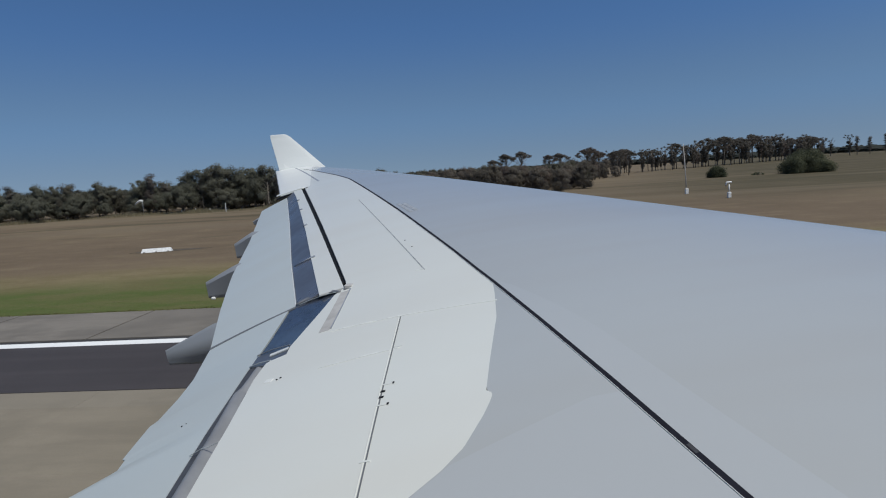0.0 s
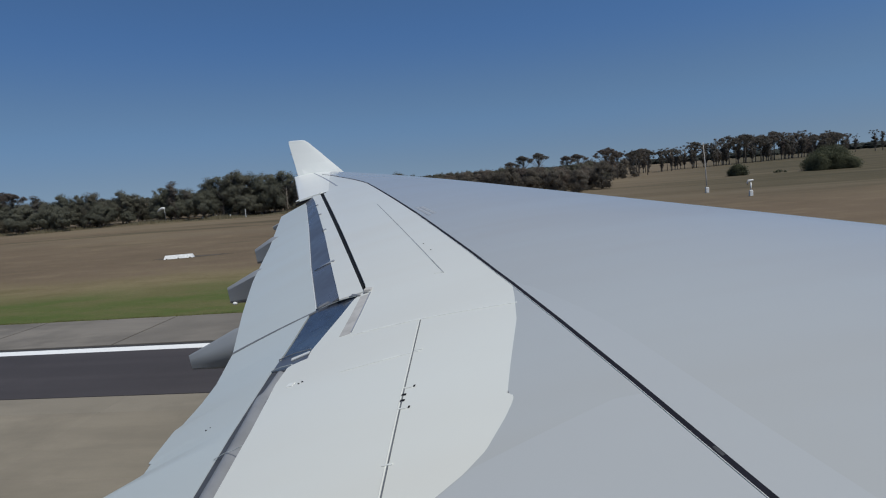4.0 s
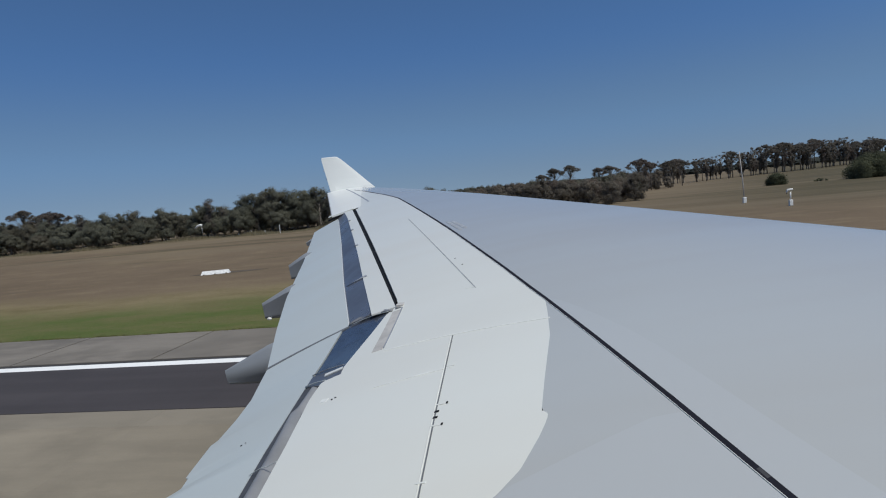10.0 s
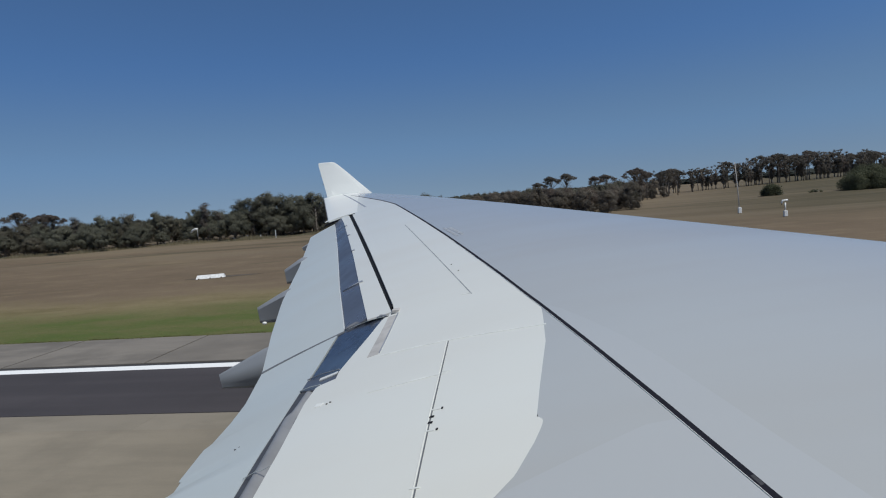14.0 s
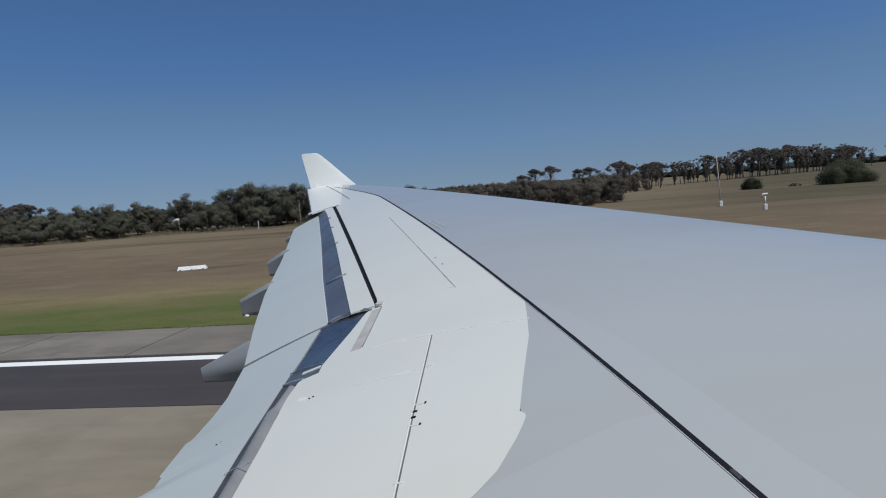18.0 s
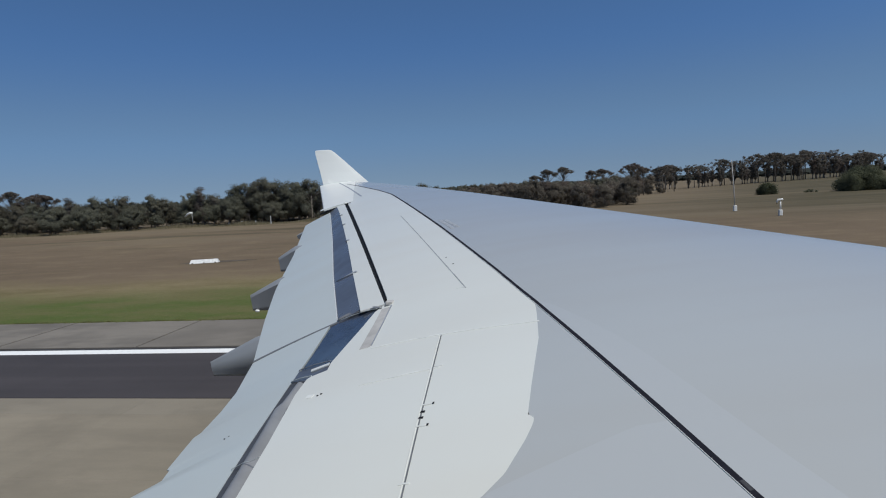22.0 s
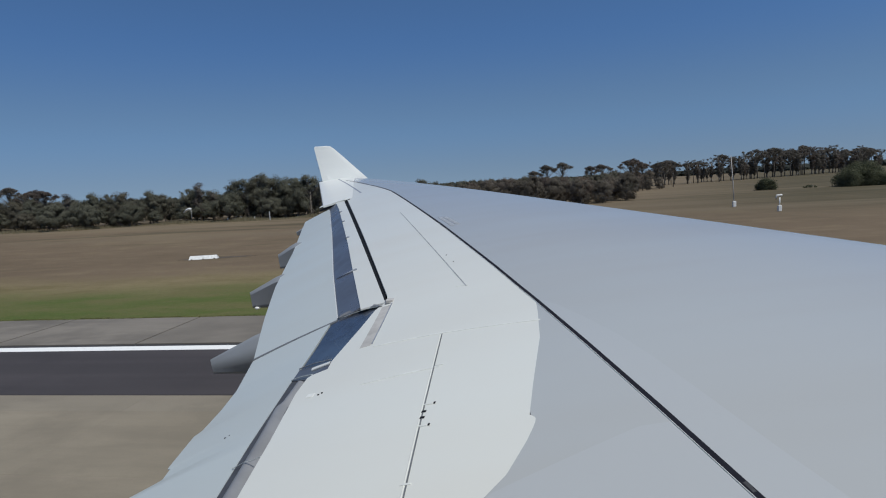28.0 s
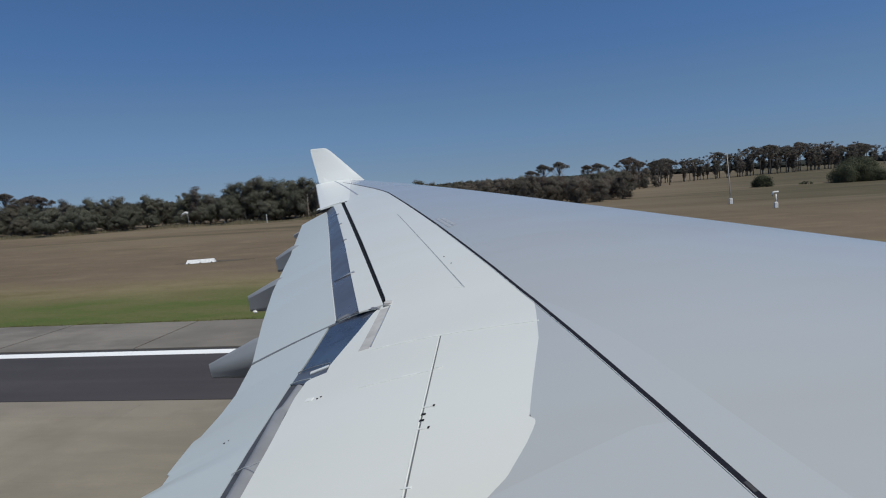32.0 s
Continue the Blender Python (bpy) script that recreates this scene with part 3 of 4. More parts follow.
strap("tie", [(-2.80, 4.845, -0.112), (-2.70, 4.805, -0.075), (-2.64, 4.78, -0.052), (-2.56, 4.745, -0.040), (-2.44, 4.695, 0.0)], 0.004, M_FLAP, "thin pale tie across the flap nose")
strap("bracket", [(-2.83, 6.59, -0.110), (-2.58, 6.445, -0.045), (-2.32, 6.295, 0.0)], 0.007, M_TUBE, "grey upper bracket across the cove")
strap("bracket", [(-2.83, 6.345, -0.112), (-2.66, 6.225, -0.06), (-2.48, 6.095, -0.02)], 0.007, M_FLAP, "pale lower bracket across the cove")
plate_v = [(x, y, top(x, y) + d) for x, y, d in ((-2.82, 6.57, -0.118), (-2.30, 6.27, -0.012), (-2.28, 6.05, -0.018), (-2.52, 6.07, -0.050), (-2.82, 6.34, -0.122))]
plate_v += [(x, y, z - 0.02) for x, y, z in plate_v]
put("bracket_plate", mesh_of("bracket_plate", plate_v, [(0, 1, 2, 3, 4), (9, 8, 7, 6, 5)] + [(q, q + 5, (q + 1) % 5 + 5, (q + 1) % 5) for q in range(5)], M_COVE2), flap_nose, "dark metal bracket plate")
BOX = [(0, 1, 2, 3), (7, 6, 5, 4), (0, 4, 5, 1), (1, 5, 6, 2), (2, 6, 7, 3), (3, 7, 4, 0)]
# the plate's highlight, modelled as a thin white strip
bar_v = [(x, y, top(x, y) + d) for x, y, d in ((-2.58, 6.355, -0.052), (-2.315, 6.250, 0.002), (-2.318, 6.205, 0.000), (-2.57, 6.305, -0.054))]
bar_v += [(x, y, z - 0.012) for x, y, z in bar_v]
put("bracket_bar", mesh_of("bracket_bar", bar_v, BOX, M_LET), flap_nose, "bright strip painting the highlight on the bracket plate")
# seal between the flaps and the lip at the kink
skin("flap_seal", lambda y: -2.74, lambda y: -4.01, 7.742, 7.798, 1, 10, M_LINE, plane, "dark rubber seal between the two flaps", dz=-0.112, dz_aft=-0.242, thick=0.05, thick_aft=0.02)
KINK = [(-2.76, 7.800), (-2.70, 7.800), (-2.53, 7.765), (-2.366, 7.700), (-2.18, 7.595), (-2.00, 7.460)]


def kink_arc(off, lift, x0=-2.02, x1=-2.74):
    rows = []
    for q in range(17):
        x = x0 + (x1 - x0) * q / 16
        fan = math.sin(math.pi * (0.05 + 0.72 * q / 16))
        y = along(KINK, x) + off * fan
        rows.append((x, y, top(x, y) - 0.115 * max(0.0, (-2.02 - x) / 0.74) ** 1.3 + lift))
    return rows


for k in range(8):
    # thin seal blades that fan out along the kink
    name, mat, label = (("seal_blade", M_TUBE, "thin grey seal blade at the wing kink"), ("seal_gap", M_LINE, "dark rubber between seal blades"))[k % 2]
    put(name, mesh_of(name, *tube(kink_arc(0.014 * k - 0.004, 0.010 + 0.002 * (k % 2 == 0)), [0.008] * 17, 6), mat, True), plane, label)
put("seal_foot", mesh_of("seal_foot", *tube(kink_arc(-0.045, 0.006, -2.08, -2.70), [0.005] * 17, 6), M_FLAP, True), plane, "pale foot line of the kink seal")
skin("recess_plate", lambda y: -1.88, lambda y: -2.005, 6.36, 7.45, 10, 2, M_BEIGE, plane, "bare beige plate beside the spoiler edge", dz=0.004, thick=0.01)
# shadow of the small step beside the plate, painted as a ribbon
ribbon("recess_edge", [(-1.866, 6.38), (-1.885, 7.5)], 0.016, M_MARK, plane, "dark line painting the step shadow along the bare plate", 0.007, 6)
part("corner_block", box_bm(-1.985, -1.885, 7.55, 7.68, top(-1.95, 7.6) - 0.02, top(-1.95, 7.6) + 0.03, 0.008), M_BEIGE, plane, "small beige corner block")
part("corner_pin", box_bm(-1.985, -1.88, 7.51, 7.54, top(-1.95, 7.5) - 0.02, top(-1.95, 7.5) + 0.018, 0.005), M_LINE, plane, "dark corner pin")

# panel lines, hinge marks and worn stencils
ribbon("panel_line", [(-2.99, 13.25), (-0.90, 7.46)], 0.012, M_SOFT, plane, "thin dark panel line", 0.004, 20)
ribbon("panel_line_end", [(-1.03, 7.52), (-0.88, 7.47)], 0.012, M_FAINT, plane, "", 0.004, 4)
ribbon("hinge_line", [(-1.03, 6.16), (-0.985, 4.66), (-0.94, 3.5), (-0.90, 2.5)], 0.012, M_LINE, plane, "dark spoiler hinge line", 0.004, 16)
ribbon("hinge_edge", [(-1.049, 6.16), (-1.004, 4.66), (-0.959, 3.5), (-0.919, 2.5)], 0.005, M_LET, plane, "thin bright line along the spoiler edge", 0.005, 16)
ribbon("seam", [(-1.85, 6.31), (-1.05, 6.19), (0.0, 5.99)], 0.02, M_FAINT, plane, "faint skin seam", 0.004, 12)
ribbon("seam", [(-1.76, 5.49), (-0.95, 5.44)], 0.024, M_FAINT, plane, "faint skin seam", 0.004, 8)
for y, dark in ((5.46, False), (4.80, True), (4.495, True), (3.83, False)):
    ribbon("hinge_mark", [(-1.0, y + 0.01), (-0.92, y)], 0.016, M_FAINT, plane, "pale hinge mark", 0.006, 2)
    if dark:
        ribbon("hinge_pin", [(-0.910, y), (-0.894, y - 0.002)], 0.020, M_BLACK, plane, "black hinge pin", 0.010, 1)
for y in (4.705, 4.62):
    ribbon("stencil_bar", [(-0.997, y), (-0.958, y - 0.004)], 0.022, M_BLACK, plane, "short black stencil bar", 0.007, 1)
for x, y in ((-2.20, 5.52), (-2.165, 5.535), (-3.288, 5.612), (-3.245, 5.630), (-1.36, 8.99), (-1.20, 8.58)):
    low = -0.176 if x < -3 else 0.0
    part("rivet", box_bm(x - 0.009, x + 0.009, y - 0.007, y + 0.007, top(x, y) + low - 0.03, top(x, y) + low + 0.008, 0.002), M_BLACK, plane, "dark fastener")
ribbon("scuff", [(-2.34, 5.565), (-2.26, 5.545)], 0.06, M_LET, plane, "white scuff mark", 0.004, 2)
for pts in (((-1.87, 11.83), (-1.49, 10.87)), ((-1.76, 11.78), (-1.40, 10.92))):
    ribbon("stencil_streak", pts, 0.062, M_STENCIL, plane, "worn unreadable grey stencil", 0.004, 4)
ribbon("tip_line", [(-8.72, 26.4), (-5.36, 18.35)], 0.05, M_MARK, plane, "grey panel line at the wing tip", 0.006, 8)

# stronger light on the outer tip, painted as a whiter sheet
skin("tip_cap", lambda y: -5.42 - 0.287 * (y - 17.6), rear_edge, 17.65, 26.86, 30, 6, M_LET, plane, "whiter sheet painting the brighter lit aileron and wing tip", dz=0.003, thick=0.005)
# winglet: a thin lens section swept up from the tip
wl_v, wl_f = [], []
rows = [(-7.47, -9.62, 26.87, top(-8.4, 26.87) - 0.03, 0.10), (-8.07, -9.80, 27.05, 6.55, 0.09),
        (-8.62, -9.95, 27.18, 7.05, 0.07), (-9.12, -10.07, 27.28, 7.49, 0.05), (-9.30, -10.08, 27.30, 7.61, 0.04), (-9.45, -10.02, 27.31, 7.635, 0.015)]
SECT = 9
for xf, xa, y, z, th in rows:
    for i in range(SECT):
        s = i / (SECT - 1)
        b = math.sqrt(s) * (1 - s) * 2.6
        wl_v.append((xf + (xa - xf) * s, y - th * 0.32 * b, z - (0.13 * s + 0.03 if z < 6.3 else 0)))
    for i in range(SECT - 2, 0, -1):
        s = i / (SECT - 1)
        b = math.sqrt(s) * (1 - s) * 2.6
        wl_v.append((xf + (xa - xf) * s, y + th * 0.32 * b, z))
ring = 2 * SECT - 2
for j in range(len(rows) - 1):
    for i in range(ring):
        q = (i + 1) % ring
        wl_f.append((j * ring + i, j * ring + q, (j + 1) * ring + q, (j + 1) * ring + i))
wl_f += [tuple(range(ring))[::-1], tuple(range((len(rows) - 1) * ring, len(rows) * ring))]
winglet = put("winglet", mesh_of("winglet", wl_v, wl_f, M_LET), plane, "white upturned winglet")
# faint shadow line under the winglet, drawn as a thin grey strap
root_z = top(-8.4, 26.87) - 0.03
put("root_seam", mesh_of("root_seam", *tube([(-9.66, 26.90, root_z - 0.07), (-9.2, 26.88, root_z - 0.06), (-8.6, 26.86, root_z - 0.02)], [0.022, 0.016, 0.008], 6), M_MARK), winglet, "grey strap painting the shadow line at the winglet root")
for z, x in ((6.05, -9.735), (6.6, -9.83), (7.0, -9.95)):
    part("static_wick", box_bm(x - 0.07, x + 0.02, 27.0 + (z - 6) * 0.2, 27.03 + (z - 6) * 0.2, z, z + 0.035, 0.006), M_MARK, winglet, "small dark wick")

# flap track fairings with knife-edged tails
def canoe(y, x_tail, z_tail, drop, x_nose, wide, high, lamp=False, rake=0.02, creased=True, sunk=0.27, ridge=0.84):
    v, f = [], []
    bend = 0.33 * (y / 26.7) ** 2
    hem = along(FLAP_TAIL, y)
    cap = top(hem, y) - bend - sunk
    n, m = 24, 14
    for j in range(n + 1):
        s = j / n
        x = x_tail + (x_nose - x_tail) * s
        w = 0.02 + wide * min(1.0, (s * 3.0) ** 0.8) * (1 - max(0.0, (s - 0.6) / 0.4) ** 2 * 0.9)
        zt = z_tail + (cap - z_tail) * min(1.0, (x - x_tail) / (hem - x_tail))
        zb = z_tail - drop - (high - drop) * math.sin(math.pi * min(1.0, max(0.0, s - 0.3) * 1.35)) ** 1.2
        for k in range(m):
            a = 2 * math.pi * k / m
            cx, cz = math.cos(a), math.sin(a)
            side = 1 if cx > 0 else -1
            px = side * (1 - cz) ** 0.8 if cz >= 0 else side * (1 + 0.88 * cz)
            pz = zb + (zt - zb) * (ridge + cz * (1 - ridge if cz >= 0 else ridge))
            v.append((x + rake * max(0.0, 1 - s * 4) * (1 - cz), y + px * w / 2, pz + bend))
    for j in range(n):
        for k in range(m):
            q = (k + 1) % m
            f.append((j * m + k, (j + 1) * m + k, (j + 1) * m + q, j * m + q))
    f += [tuple(range(m)), tuple(range(n * m, n * m + m))[::-1]]
    me = mesh_of("flap_track_fairing", v, f, M_FAIR, True)
    crease = me.attributes.new("sharp_edge", "BOOLEAN", "EDGE")
    crease.data.foreach_set("value", [max(e.vertices) < m or creased and abs(e.vertices[0] - e.vertices[1]) == m and e.vertices[0] % m in (0, m // 2) for e in me.edges])
    ob = put("flap_track_fairing", me, plane, "grey flap track fairing with a pointed tail")
    if lamp:
        bm = bmesh.new()
        bmesh.ops.create_uvsphere(bm, u_segments=10, v_segments=6, radius=0.05)
        bmesh.ops.scale(bm, vec=(1.1, 0.7, 0.65), verts=bm.verts)
        bmesh.ops.translate(bm, vec=(x_tail + 0.14, y, z_tail - drop + bend + 0.0), verts=bm.verts)
        part("tail_drain", bm, M_LAMP, ob, "small white drain tip")


canoe(8.9, -5.34, 2.87, 0.24, -1.4, 0.42, 0.55, False, 0.02, False, ridge=0.52)
canoe(11.8, -6.03, 3.43, 0.34, -2.4, 0.40, 0.55, True, sunk=0.21)
canoe(14.3, -6.46, 3.91, 0.36, -3.4, 0.36, 0.50, sunk=0.17)
canoe(16.6, -6.88, 4.27, 0.10, -4.6, 0.24, 0.30, sunk=0.27)

# plain hull behind the camera, closing the place, on its wheels
hull_v, hull_f = [], []
HX = [-26, -23, -18, -10, 0, 10, 18, 22, 25]
HR = [0.5, 1.5, 2.5, 2.82, 2.82, 2.82, 2.75, 2.1, 0.6]
for x, r in zip(HX, HR):
    for k in range(32):
        a = 2 * math.pi * k / 32
        hull_v.append((x, -3.05 + r * math.cos(a), 4.75 + r * math.sin(a) + (2.82 - r) * 0.35))
for j in range(len(HX) - 1):
    for k in range(32):
        q = (k + 1) % 32
        hull_f.append((j * 32 + k, j * 32 + q, j * 32 + 32 + q, j * 32 + 32 + k))
hull_f += [tuple(range(32))[::-1], tuple(range((len(HX) - 1) * 32, len(HX) * 32))]
put("fuselage", mesh_of("fuselage", hull_v, hull_f, M_WHITE, True), plane, "plain white fuselage")
def gear(x, y, high):
    v, f = tube([(x, y, 0.55), (x, y, high)], [0.16, 0.2], 10)
    leg = put("gear_leg", mesh_of("gear_leg", v, f, M_STEEL), plane, "plain steel landing gear leg")
    for dx in (-0.7, 0.7):
        for dy in (-0.45, 0.45):
            v, f = tube([(x + dx, y + dy - 0.2, 0.55), (x + dx, y + dy - 0.12, 0.55), (x + dx, y + dy + 0.12, 0.55), (x + dx, y + dy + 0.2, 0.55)], [0.42, 0.55, 0.55, 0.42], 18)
            put("wheel", mesh_of("wheel", v, f, M_BLACK), leg, "black tyre")
gear(-1.5, 0.9, 2.45)
gear(-1.5, -7.0, 2.45)
gear(19.0, -3.05, 2.6)

# ---------------------------------------------------------------- trees
def crown_mesh(name, clumps, leaves, size, mat, rng, flat=0.7, heart=None):
    """Many small leaf sprays in uneven clumps: (centre, radius) rows; heart is the (centre, half sizes) of the whole crown, which the sprays face away from."""
    spots, faced = [], []
    for c, r in clumps:
        count = int(leaves * r * r)
        d = rng.normal(size=(count, 3))
        d /= np.linalg.norm(d, axis=1)[:, None] + 1e-9
        reach = rng.random(count) ** 0.5 * np.where(rng.random(count) < 0.12, 1.3, 1.0)
        d *= reach[:, None] * r * rng.uniform(0.7, 1.35, 3) * (1, 1, flat)
        tip = rng.uniform(-0.35, 0.35, 2)
        d[:, 2] += d[:, 0] * tip[0] + d[:, 1] * tip[1]
        spots.append(d + np.array(c))
        faced.append(d / r + (0, 0, 0.25) + rng.normal(size=d.shape) * 0.34)
        if heart:
            faced[-1] += 1.1 * (spots[-1] - heart[0]) / heart[1]
    p, n = np.concatenate(spots), np.concatenate(faced)
    a = np.cross(n, rng.normal(size=p.shape))
    a /= np.linalg.norm(a, axis=1)[:, None] + 1e-9
    b = np.cross(a, n)
    b /= np.linalg.norm(b, axis=1)[:, None] + 1e-9
    s = size * rng.uniform(0.6, 1.5, (len(p), 1))
    verts = np.stack([p - a * s, p + b * s * 0.55, p + a * s, p - b * s * 0.55], 1).reshape(-1, 3)
    faces = np.arange(len(verts)).reshape(-1, 4)
    return mesh_of(name, verts.tolist(), faces.tolist(), mat)


def tree(kind, high, wide, seed, mat):
    """One gum: tapered trunk with limbs, and a ragged crown."""
    rng = np.random.default_rng(seed)
    verts, faces = [], []

    def add(points, radii, sides=6):
        v, f = tube(points, radii, sides)
        o = len(verts)
        verts.extend(v)
        faces.extend([tuple(i + o for i in q) for q in f])

    bare = {"dome": 0.16, "bushy": 0.08, "tall": 0.22, "umbrella": 0.55, "slim": 0.16, "scrub": 0.04, "vase": 0.13}[kind]
    lean = rng.normal(0, 0.04 * high, 2)
    trunk_r = (0.022 if kind != "umbrella" else 0.014) * high + 0.04
    add([(0, 0, -0.1), (lean[0] * 0.3, lean[1] * 0.3, high * bare), (lean[0], lean[1], high * 0.8)], [trunk_r, trunk_r * 0.75, trunk_r * 0.25], 7)
    clumps = []
    n = {"dome": 60, "bushy": 46, "tall": 40, "umbrella": 30, "slim": 24, "scrub": 44, "vase": 41}[kind]
    for i in range(n):
        s = i / (n - 1)
        a = rng.uniform(0, 6.283)
        if kind == "umbrella":
            rad = wide * 0.5 * rng.uniform(0.1, 0.95)
            z = high * (0.95 - 0.22 * (2 * rad / wide) ** 2 + rng.uniform(-0.05, 0.02))
            r = wide * rng.uniform(0.08, 0.125)
        elif kind == "dome":
            up = rng.random() ** 0.8
            rad = wide * 0.5 * math.sqrt(max(0.0, 1 - up ** 2.2)) * rng.uniform(0.35, 0.92)
            z = high * (bare + 0.10 + (0.80 - bare) * up)
            r = wide * rng.uniform(0.075, 0.13)
        elif kind == "vase":
            if i < 32:
                z = high * (0.20 + 0.46 * i / 31)
                rad = wide * 0.5 * (0.16 + 0.62 * i / 31) * rng.uniform(0.1, 1.0)
                r = wide * (0.085 + 0.055 * i / 31) * rng.uniform(0.75, 1.2)
            else:
                z = high * rng.uniform(0.82, 1.0)
                rad = wide * 0.5 * rng.uniform(0.25, 1.0)
                r = wide * rng.uniform(0.07, 0.12)
        elif kind == "slim":
            z = high * (bare + 0.05 + (0.93 - bare) * s)
            rad = wide * 0.5 * rng.uniform(0.1, 0.75) * (1.1 - 0.5 * s)
            r = wide * rng.uniform(0.16, 0.27)
        else:
            z = high * (bare + 0.03 + (0.90 - bare) * s ** 0.9)
            belly = math.sin(math.pi * (0.18 + 0.74 * s)) ** 0.7
            rad = wide * 0.5 * belly * rng.uniform(0.25, 1.0)
            r = wide * rng.uniform(0.075, 0.185)
        c = (lean[0] * z / high + rad * math.cos(a), lean[1] * z / high + rad * math.sin(a), z)
        clumps.append((c, r))
        root = max(high * bare * 0.8, z - high * 0.25)
        root = min(root, high * 0.78)
        add([(lean[0] * root / high, lean[1] * root / high, root), (c[0] * 0.5 + lean[0] * 0.3, c[1] * 0.5 + lean[1] * 0.3, (root + z) / 2 + 0.1), c], [trunk_r * 0.38, trunk_r * 0.25, trunk_r * 0.1], 5)
    ob = tagged(new("tree"))
    put("trunk", mesh_of("trunk", verts, faces, M_BARK, True), ob, "pale bark trunk with limbs")
    middle = (np.array((lean[0] * 0.5, lean[1] * 0.5, high * (0.52 + bare * 0.3))), np.array((wide / 2, wide / 2, high * 0.45)))
    dense = {"dome": 330, "umbrella": 330, "slim": 220, "vase": 250}.get(kind, 250)
    put("crown", crown_mesh("crown", clumps, dense, 0.11 if kind == "umbrella" else 0.125, mat, rng, {"umbrella": 0.42, "vase": 0.62}.get(kind, 0.75), None if kind == "umbrella" else middle), ob)
    return ob


LABELS = {"dome": "broad low gum tree with a rounded crown and short trunk", "bushy": "dense dark green gum tree reaching near the ground", "tall": "tall dark gum tree with a ragged crown",
          "umbrella": "gum tree with bare limbs and a flat open crown", "slim": "slender gum tree in a windbreak row", "scrub": "low grey-brown scrub tree in the dry field", "vase": "gum tree with spreading limbs and tufted top in a windbreak row"}
PROTO = {}
for kind, high, wide, seeds, mat in (("dome", 5.6, 7.6, (61, 62, 63, 64), M_LEAF), ("bushy", 7.4, 6.4, (1, 2, 3, 4), M_LEAF), ("tall", 9.0, 6.2, (11, 12, 13), M_LEAF), ("umbrella", 10.5, 7.5, (21, 22, 23), M_LEAF2), ("slim", 10.6, 4.0, (31, 32), M_LEAF2), ("scrub", 7.4, 6.4, (41, 42, 43), M_SCRUB), ("vase", 10.8, 6.0, (51, 52, 53, 54), M_LEAF2)):
    PROTO[kind] = [tree(kind, high, wide, s, mat) for s in seeds]
used = set()
rt = random.Random(5)


def plant(kind, x, y, scale=1.0, group="belt of gum trees"):
    fresh = [p for p in PROTO[kind] if p.name not in used]
    src = fresh[0] if fresh else rt.choice(PROTO[kind])
    m = pose(x, y, -0.05, 0, 0, rt.uniform(0, 360)) @ Matrix.Diagonal((scale * rt.uniform(0.9, 1.15), scale * rt.uniform(0.9, 1.15), scale, 1))
    if src.name not in used:
        used.add(src.name)
        ob = src
        ob.matrix_basis = m
    else:
        ob = copy_thing(src, m @ Matrix.Diagonal((*(1 / k for k in src.scale), 1)))
    return tagged(ob, LABELS[kind], "tree", group)


BACK = []


def back_tree(kind, x, y, scale):
    """A crown of the hidden back rows, joined later into one wood."""
    src = rt.choice(PROTO[kind])
    crown = [c for c in src.children if c.data.name.startswith("crown")][0].data
    xyz = np.empty(len(crown.vertices) * 3)
    crown.vertices.foreach_get("co", xyz)
    a = rt.uniform(0, 6.283)
    turn = np.array(((math.cos(a), math.sin(a), 0), (-math.sin(a), math.cos(a), 0), (0, 0, 1))) * scale
    BACK.append(xyz.reshape(-1, 3) @ turn + (x, y, -0.05))


# belt beside the field, aft of the wing tip: x, y of its foot and height of its top
BELT_Y = [(-185, 121), (-131, 124), (-110, 120), (-97, 120), (-89, 128), (-73, 130), (-59, 128), (-40, 134), (-24, 146)]
BELT_H = [(-185, 8.6), (-131, 8.2), (-116, 8.4), (-107, 8.2), (-97, 7.9), (-86, 8.0), (-79, 8.3), (-73, 8.4), (-68, 9.2), (-62, 9.0), (-53, 8.4), (-45, 6.6), (-36, 5.6), (-24, 5.2)]
HIGH = {"dome": 5.6, "bushy": 7.4, "tall": 9.0, "umbrella": 10.5, "slim": 10.6, "scrub": 7.4, "vase": 10.8}
x = -185.0
while x < -24:
    y, h = along(BELT_Y, x), along(BELT_H, x)
    if rt.random() < 0.62:
        plant("dome", x + rt.uniform(-1.5, 1.5), y + rt.uniform(-2.5, 3.0), h * rt.uniform(0.40, 0.74) / HIGH["dome"])
    kind = rt.choice(("tall", "tall", "bushy", "slim"))
    plant(kind, x + rt.uniform(-1.5, 1.5), y + rt.uniform(3, 8), h * rt.uniform(0.66, 1.10) / HIGH[kind])
    back_tree("bushy", x + rt.uniform(-1, 1), y + rt.uniform(9, 15), h * rt.uniform(0.66, 0.90) / HIGH["bushy"])
    x += rt.uniform(2.5, 3.7)
for i in range(78):
    x = -185 + 140 * i / 77
    back_tree("bushy", x, along(BELT_Y, x) + rt.uniform(11, 22), along(BELT_H, x) * rt.uniform(0.55, 0.80) / HIGH["bushy"])
for i in range(20):
    x = -4 + 30 * i / 19 + rt.uniform(-1, 1)
    back_tree("scrub", x, 172 + rt.uniform(-6, 16), rt.uniform(0.72, 0.90))
